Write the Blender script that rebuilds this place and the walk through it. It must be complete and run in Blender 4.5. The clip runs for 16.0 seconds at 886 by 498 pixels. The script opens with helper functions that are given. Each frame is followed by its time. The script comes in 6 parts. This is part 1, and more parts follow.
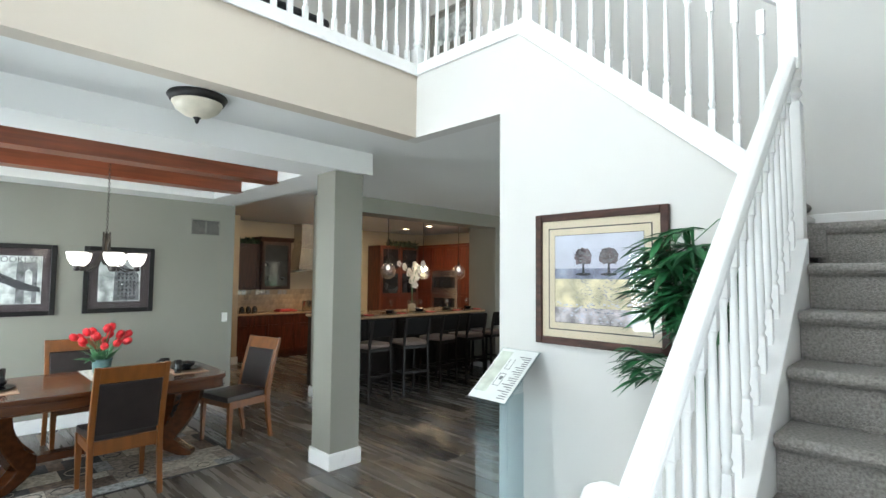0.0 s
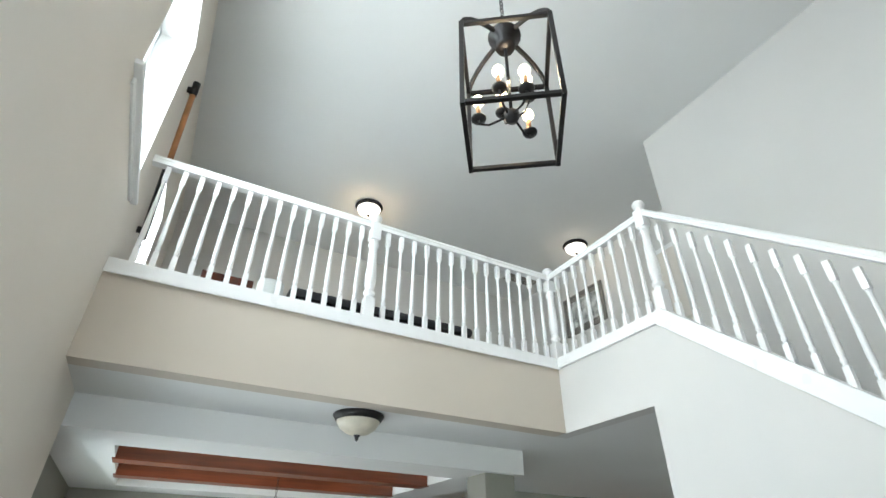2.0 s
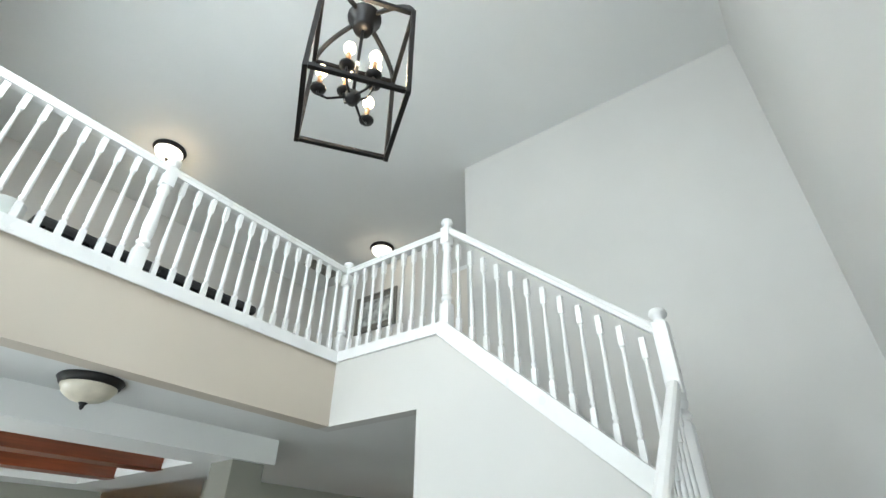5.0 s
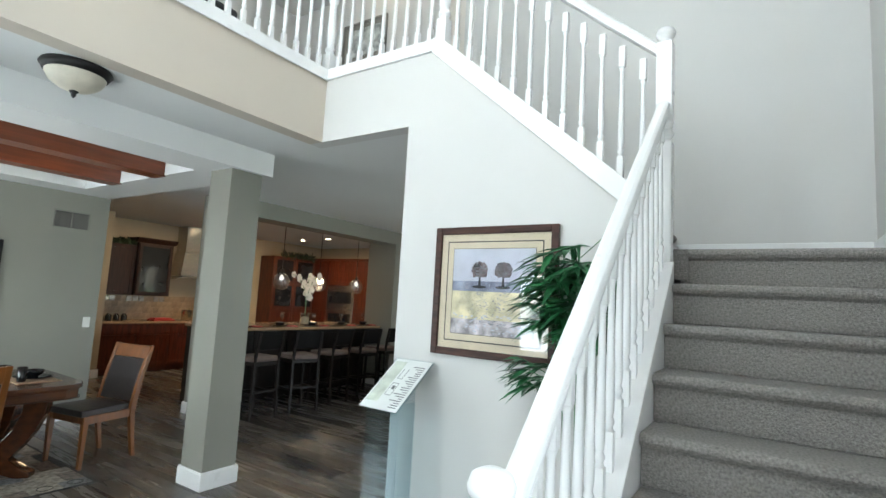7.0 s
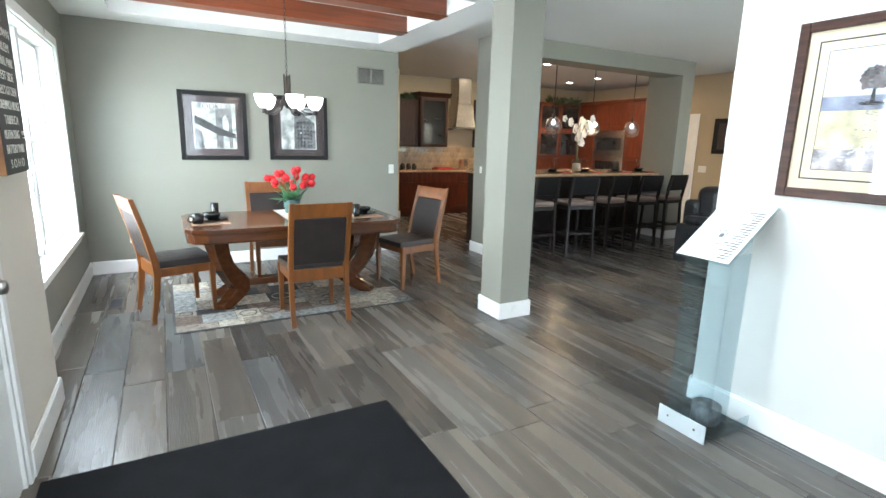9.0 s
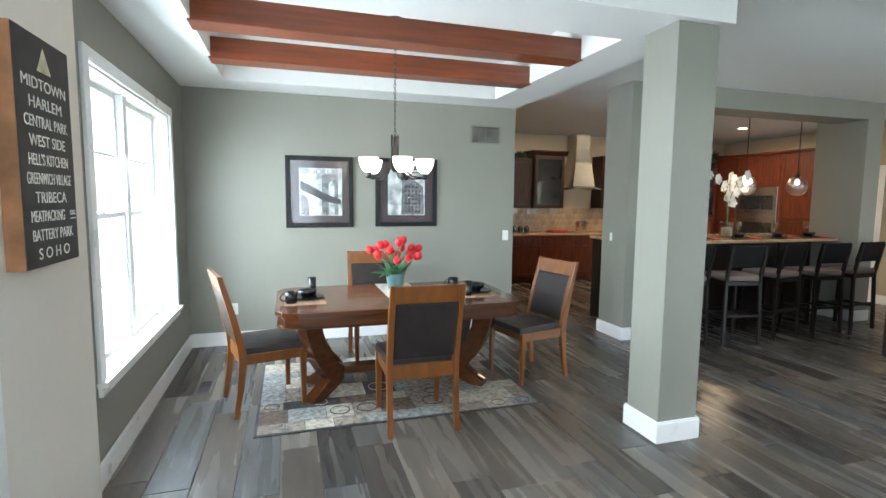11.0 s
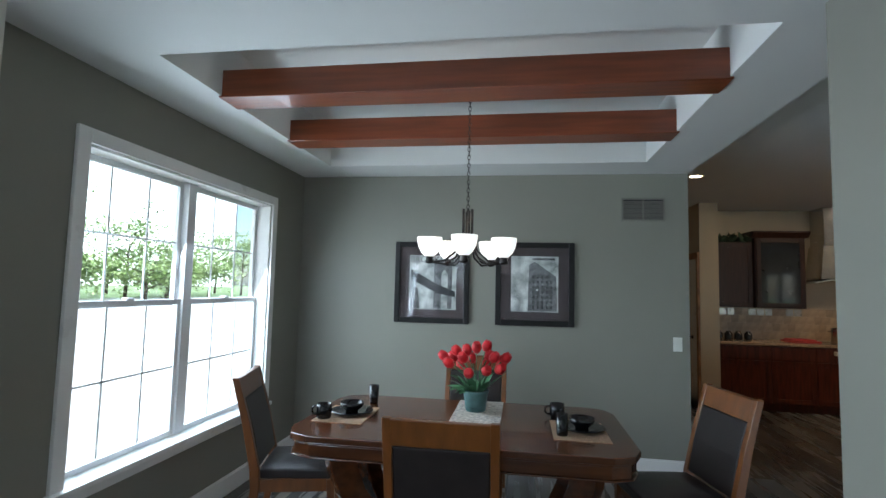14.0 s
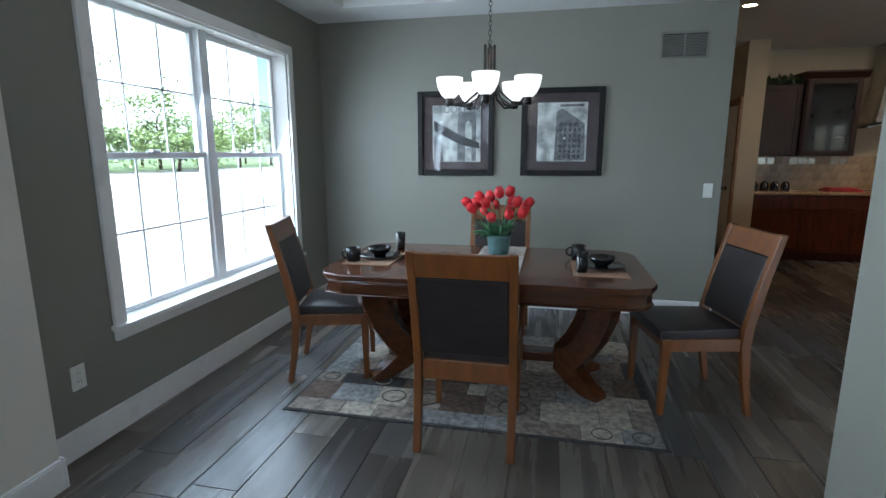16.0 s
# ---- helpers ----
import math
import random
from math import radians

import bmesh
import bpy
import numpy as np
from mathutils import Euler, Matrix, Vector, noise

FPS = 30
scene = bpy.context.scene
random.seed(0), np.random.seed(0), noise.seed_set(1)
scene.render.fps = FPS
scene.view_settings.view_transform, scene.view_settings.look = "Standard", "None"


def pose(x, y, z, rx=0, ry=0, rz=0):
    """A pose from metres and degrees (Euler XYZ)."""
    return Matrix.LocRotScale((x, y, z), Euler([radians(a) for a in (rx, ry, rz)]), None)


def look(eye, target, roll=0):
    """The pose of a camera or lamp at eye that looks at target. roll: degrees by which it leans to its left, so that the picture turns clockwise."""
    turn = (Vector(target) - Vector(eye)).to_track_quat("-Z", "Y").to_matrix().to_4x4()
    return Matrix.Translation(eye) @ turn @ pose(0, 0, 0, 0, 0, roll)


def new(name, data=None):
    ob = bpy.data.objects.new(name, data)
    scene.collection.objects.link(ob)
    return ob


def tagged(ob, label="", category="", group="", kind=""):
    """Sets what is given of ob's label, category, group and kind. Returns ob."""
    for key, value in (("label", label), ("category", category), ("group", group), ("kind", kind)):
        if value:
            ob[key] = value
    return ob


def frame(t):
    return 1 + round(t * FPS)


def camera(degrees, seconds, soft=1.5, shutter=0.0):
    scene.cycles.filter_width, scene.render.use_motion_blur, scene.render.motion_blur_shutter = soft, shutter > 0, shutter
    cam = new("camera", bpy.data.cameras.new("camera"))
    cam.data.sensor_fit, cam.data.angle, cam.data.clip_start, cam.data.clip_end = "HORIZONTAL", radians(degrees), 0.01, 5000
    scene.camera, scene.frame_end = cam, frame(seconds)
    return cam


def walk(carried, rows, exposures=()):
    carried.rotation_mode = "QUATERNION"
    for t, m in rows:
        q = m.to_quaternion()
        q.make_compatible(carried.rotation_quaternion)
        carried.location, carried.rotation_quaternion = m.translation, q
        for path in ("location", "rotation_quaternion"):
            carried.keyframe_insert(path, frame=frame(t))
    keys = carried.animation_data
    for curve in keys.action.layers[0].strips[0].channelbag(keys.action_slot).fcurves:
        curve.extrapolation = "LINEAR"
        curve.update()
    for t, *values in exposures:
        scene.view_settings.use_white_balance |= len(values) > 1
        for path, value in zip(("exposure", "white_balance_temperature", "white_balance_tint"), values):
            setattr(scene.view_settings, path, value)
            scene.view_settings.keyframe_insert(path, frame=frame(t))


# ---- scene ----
cam = camera(82.8, 16.0)
PATH = [
    (0, (0.757, -6.78, 1.665), (2.17, -5.369, 1.776), 0.5),
    (0.5, (0.734, -6.852, 1.741), (1.873, -5.292, 2.262), 1.7),
    (1, (0.702, -6.882, 1.809), (1.684, -5.396, 2.717), 1.3),
    (1.5, (0.684, -6.876, 1.842), (1.549, -5.393, 2.869), 0.9),
    (2, (0.688, -6.874, 1.863), (1.48, -5.396, 2.953), 0.6),
    (2.5, (0.695, -6.862, 1.889), (1.509, -5.438, 3.033), 0.0),
    (3, (0.697, -6.87, 1.908), (1.551, -5.518, 3.109), 0.1),
    (5.5, (0.74, -6.826, 1.805), (2.207, -5.917, 2.815), -0.6),
    (6, (0.75, -6.812, 1.745), (2.312, -5.858, 2.55), 0.1),
    (6.5, (0.758, -6.791, 1.671), (2.391, -5.773, 2.218), 1.5),
    (7, (0.751, -6.775, 1.591), (2.409, -5.675, 1.796), 3.2),
    (7.5, (0.747, -6.765, 1.532), (2.388, -5.623, 1.49), 3.0),
    (8, (0.726, -6.724, 1.492), (2.29, -5.498, 1.27), 2.6),
    (8.5, (0.712, -6.598, 1.474), (2.048, -5.155, 1.108), 2.7),
    (9, (0.759, -6.347, 1.48), (1.71, -4.637, 1.064), 1.4),
    (9.5, (0.766, -6.123, 1.511), (1.499, -4.3, 1.136), 1.2),
    (9.7, (0.744, -6.004, 1.532), (1.46, -4.171, 1.174), 0.9),
    (11.8, (1.268, -5.207, 1.539), (1.623, -3.242, 1.415), 0.7),
    (12, (1.35, -5.089, 1.529), (1.611, -3.11, 1.415), 0.7),
    (12.5, (1.527, -4.845, 1.54), (1.441, -2.849, 1.442), 2.3),
    (13, (1.788, -4.689, 1.548), (1.504, -2.71, 1.558), 2.3),
    (13.5, (1.999, -4.617, 1.573), (1.668, -2.648, 1.703), 2.9),
    (14, (2.119, -4.624, 1.542), (1.811, -2.654, 1.698), 1.4),
    (14.5, (2.137, -4.646, 1.449), (1.795, -2.677, 1.392), 1.2),
    (15, (2.196, -4.654, 1.419), (1.806, -2.713, 1.136), 0.3),
    (15.5, (2.193, -4.65, 1.416), (1.79, -2.724, 1.06), 0.2),
    (16, (2.161, -4.61, 1.419), (1.752, -2.688, 1.046), -0.1),
]

walk(cam, [(t, look(eye, target, roll)) for t, eye, target, roll in PATH],
     exposures=[(0, 1.75, 6200, 9), (0.5, 1.6, 6200, 9), (3, 1.38, 6280, 9), (6, 1.42, 6250, 8), (8, 1.85, 6000, 8), (8.5, 2.1, 5950, 8), (9, 2.5, 6050, 9), (9.7, 2.5, 6050, 9), (12, 1.75, 5800, 8), (13, 1.1, 5750, 7), (14.5, 0.85, 5550, 8), (16, 0.98, 5450, 9)])

# ---- light ----
world = bpy.data.worlds.new("sky")
scene.world = world
world.use_nodes = True
wn = world.node_tree.nodes
sky = wn.new("ShaderNodeTexSky")
sky.sky_type = "NISHITA"
sky.sun_disc = False
sky.dust_density, sky.ozone_density = 1.6, 0.4
sky.sun_elevation, sky.sun_rotation = radians(50), radians(200)
world.node_tree.links.new(sky.outputs[0], wn["Background"].inputs[0])
wn["Background"].inputs[1].default_value = 0.15

sun_data = bpy.data.lights.new("sun", "SUN")
sun_data.energy, sun_data.angle, sun_data.color = 5.0, radians(0.5), (1, 0.95, 0.87)
sun_lamp = new("sun", sun_data)
sun_lamp.matrix_world = look((20, 30, 60), (3, 3, 0))


def area(name, eye, target, w, h, watts, color=(1, 1, 1)):
    """A rectangular lamp: the sky's light at a window, a ceiling can or added fill."""
    d = bpy.data.lights.new(name, "AREA")
    d.shape, d.size, d.size_y, d.energy, d.color = "RECTANGLE", w, h, watts, color
    ob = new(name, d)
    ob.matrix_world = look(eye, target)
    return ob


def bulb(name, at, watts, color=(1, 0.78, 0.52), radius=0.04):
    d = bpy.data.lights.new(name, "POINT")
    d.energy, d.color, d.shadow_soft_size = watts, color, radius
    ob = new(name, d)
    ob.location = at
    return ob


DAY = (0.86, 0.95, 1.0)
area("dining_window_light", (-0.24, -1.56, 1.42), (1.3, -1.75, 0.75), 1.8, 1.6, 33, DAY)
area("high_window_light", (-0.18, -4.42, 4.46), (3, -4.9, 4.0), 0.9, 1.3, 16, DAY)
area("door_glass_light", (0.20, -4.33, 1.5), (3, -4.4, 1.2), 0.5, 0.95, 9, DAY)
# Stands for an unseen front window; the wall is built solid here.
area("foyer_window_light", (0.2, -6.1, 1.5), (3, -6.0, 1.6), 1.4, 2.0, 5, DAY)
# Added fill at a windowless wall, to lift the door side of the foyer.
area("side_fill_light", (1.1, -7.2, 1.5), (0.3, -3.5, 1.0), 1.0, 1.9, 9, DAY)
# Likewise for a supposed upper window, out of view and not built.
area("high_foyer_window_light", (0.2, -6.1, 4.3), (4.4, -6.5, 3.5), 1.6, 1.6, 29, DAY)
area("living_window_light", (7.5, -7.1, 1.4), (6.6, -3, 0.7), 3.2, 1.9, 27, DAY)
area("loft_window_light", (-0.18, -2.57, 4.2), (3, -2.6, 4.3), 0.9, 1.1, 16, DAY)

# ---- materials ----


def mat(name, color, rough=0.5, metal=0.0, vary=0.06, scale=6.0, bump=0.0, bscale=120.0, rand=0.0, coat=0.0, stretch=(1, 1, 1), second=None, spec=0.5):
    """A painted, woven or metal surface: broad mottling, fine grain, relief, and a shade of its own for each object."""
    m = bpy.data.materials.new(name)
    m.use_nodes = True
    n, l = m.node_tree.nodes, m.node_tree.links
    b = n["Principled BSDF"]
    tc = n.new("ShaderNodeTexCoord")
    mp = n.new("ShaderNodeMapping")
    mp.inputs["Scale"].default_value = stretch
    l.new(tc.outputs["Object"], mp.inputs[0])
    big = n.new("ShaderNodeTexNoise")
    big.inputs["Scale"].default_value, big.inputs["Detail"].default_value = scale, 6
    l.new(mp.outputs[0], big.inputs[0])
    mix = n.new("ShaderNodeMix")
    mix.data_type = "RGBA"
    lo = second or tuple(c * (1 - 2.2 * vary) for c in color)
    hi = tuple(min(1, c * (1 + 2.2 * vary)) for c in color)
    mix.inputs[6].default_value, mix.inputs[7].default_value = (*lo, 1), (*hi, 1)
    ramp = n.new("ShaderNodeMapRange")
    ramp.inputs[1].default_value, ramp.inputs[2].default_value = 0.3, 0.7
    l.new(big.outputs[0], ramp.inputs[0])
    l.new(ramp.outputs[0], mix.inputs[0])
    out = mix.outputs[2]
    if rand:
        oi = n.new("ShaderNodeObjectInfo")
        hv = n.new("ShaderNodeHueSaturation")
        mr = n.new("ShaderNodeMapRange")
        mr.inputs[3].default_value, mr.inputs[4].default_value = 1 - rand, 1 + rand
        l.new(oi.outputs["Random"], mr.inputs[0])
        l.new(mr.outputs[0], hv.inputs["Value"])
        l.new(out, hv.inputs["Color"])
        out = hv.outputs[0]
    l.new(out, b.inputs["Base Color"])
    fine = n.new("ShaderNodeTexNoise")
    fine.inputs["Scale"].default_value, fine.inputs["Detail"].default_value = bscale, 3
    l.new(mp.outputs[0], fine.inputs[0])
    rr = n.new("ShaderNodeMapRange")
    rr.inputs[3].default_value, rr.inputs[4].default_value = max(0, rough - 0.08), min(1, rough + 0.08)
    l.new(big.outputs[0], rr.inputs[0])
    l.new(rr.outputs[0], b.inputs["Roughness"])
    b.inputs["Metallic"].default_value = metal
    b.inputs["Coat Weight"].default_value = coat
    if bump:
        bp = n.new("ShaderNodeBump")
        bp.inputs["Strength"].default_value, bp.inputs["Distance"].default_value = bump, 0.01
        l.new(fine.outputs[0], bp.inputs["Height"])
        l.new(bp.outputs[0], b.inputs["Normal"])
    b.inputs["Specular IOR Level"].default_value = spec
    return m


def clear(name, color=(1, 1, 1), rough=0.0, ior=1.45, alpha=None):
    """Glass, or, with alpha, a thin clear pane that mostly lets the light straight through."""
    m = bpy.data.materials.new(name)
    m.use_nodes = True
    n, l = m.node_tree.nodes, m.node_tree.links
    b = n["Principled BSDF"]
    b.inputs["Base Color"].default_value = (*color, 1)
    b.inputs["Roughness"].default_value = rough
    b.inputs["IOR"].default_value = ior
    if alpha is None:
        b.inputs["Transmission Weight"].default_value = 1
    else:
        tr = n.new("ShaderNodeBsdfTransparent")
        gl = n.new("ShaderNodeBsdfGlossy")
        gl.inputs["Roughness"].default_value = rough
        tr.inputs[0].default_value = (*color, 1)
        lw = n.new("ShaderNodeLayerWeight")
        lw.inputs[0].default_value = 0.5
        pw = n.new("ShaderNodeMath")
        pw.operation = "POWER"
        pw.inputs[1].default_value = 4.0
        l.new(lw.outputs["Facing"], pw.inputs[0])
        fr = n.new("ShaderNodeMapRange")
        fr.inputs[3].default_value, fr.inputs[4].default_value = (ior - 1) ** 2 / (ior + 1) ** 2, 0.7 * alpha
        l.new(pw.outputs[0], fr.inputs[0])
        mx = n.new("ShaderNodeMixShader")
        l.new(fr.outputs[0], mx.inputs[0])
        l.new(tr.outputs[0], mx.inputs[1])
        l.new(gl.outputs[0], mx.inputs[2])
        l.new(mx.outputs[0], n["Material Output"].inputs[0])
    return m


def glow(name, color, strength):
    m = bpy.data.materials.new(name)
    m.use_nodes = True
    b = m.node_tree.nodes["Principled BSDF"]
    b.inputs["Base Color"].default_value = (*color, 1)
    b.inputs["Emission Color"].default_value = (*color, 1)
    b.inputs["Emission Strength"].default_value = strength
    b.inputs["Roughness"].default_value = 0.25
    return m


def plank_mat(name="plank", shift=None):
    """Weathered wood-look planks: brown to blue-grey from plank to plank, streaks along each."""
    m = mat(name, (0.108, 0.097, 0.084), 0.27, vary=0.1, scale=1.5, bump=0.12, bscale=25, stretch=(7, 0.5, 1), second=(0.072, 0.067, 0.061))
    n, l = m.node_tree.nodes, m.node_tree.links
    b = n["Principled BSDF"]
    streak = b.inputs["Base Color"].links[0].from_socket
    oi, tc = n.new("ShaderNodeObjectInfo"), n.new("ShaderNodeTexCoord")
    off = n.new("ShaderNodeVectorMath")
    off.operation = "ADD"
    l.new(tc.outputs["Object"], off.inputs[0])
    seed = n.new("ShaderNodeMath")
    seed.operation = "MULTIPLY"
    seed.inputs[1].default_value = 37.0
    if shift is None:
        l.new(oi.outputs["Random"], seed.inputs[0])
    else:
        seed.inputs[0].default_value = shift
    l.new(seed.outputs[0], off.inputs[1])
    for node in list(n):
        if node.type == "MAPPING":
            l.new(off.outputs[0], node.inputs[0])
    frac = n.new("ShaderNodeMath")
    frac.operation = "FRACT"
    l.new(seed.outputs[0], frac.inputs[0])
    tone = n.new("ShaderNodeValToRGB")
    tone.color_ramp.elements[0].color = (0.42, 0.42, 0.44, 1)
    tone.color_ramp.elements[1].color = (1.3, 1.3, 1.28, 1)
    for at, c in ((0.3, (0.9, 0.8, 0.7, 1)), (0.5, (0.78, 0.86, 0.95, 1)), (0.75, (1.15, 1.04, 0.92, 1))):
        tone.color_ramp.elements.new(at).color = c
    l.new(frac.outputs[0], tone.inputs[0])
    mul = n.new("ShaderNodeMix")
    mul.data_type, mul.blend_type = "RGBA", "MULTIPLY"
    mul.inputs[0].default_value = 1
    l.new(streak, mul.inputs[6])
    l.new(tone.outputs[0], mul.inputs[7])
    l.new(mul.outputs[2], b.inputs["Base Color"])
    return m


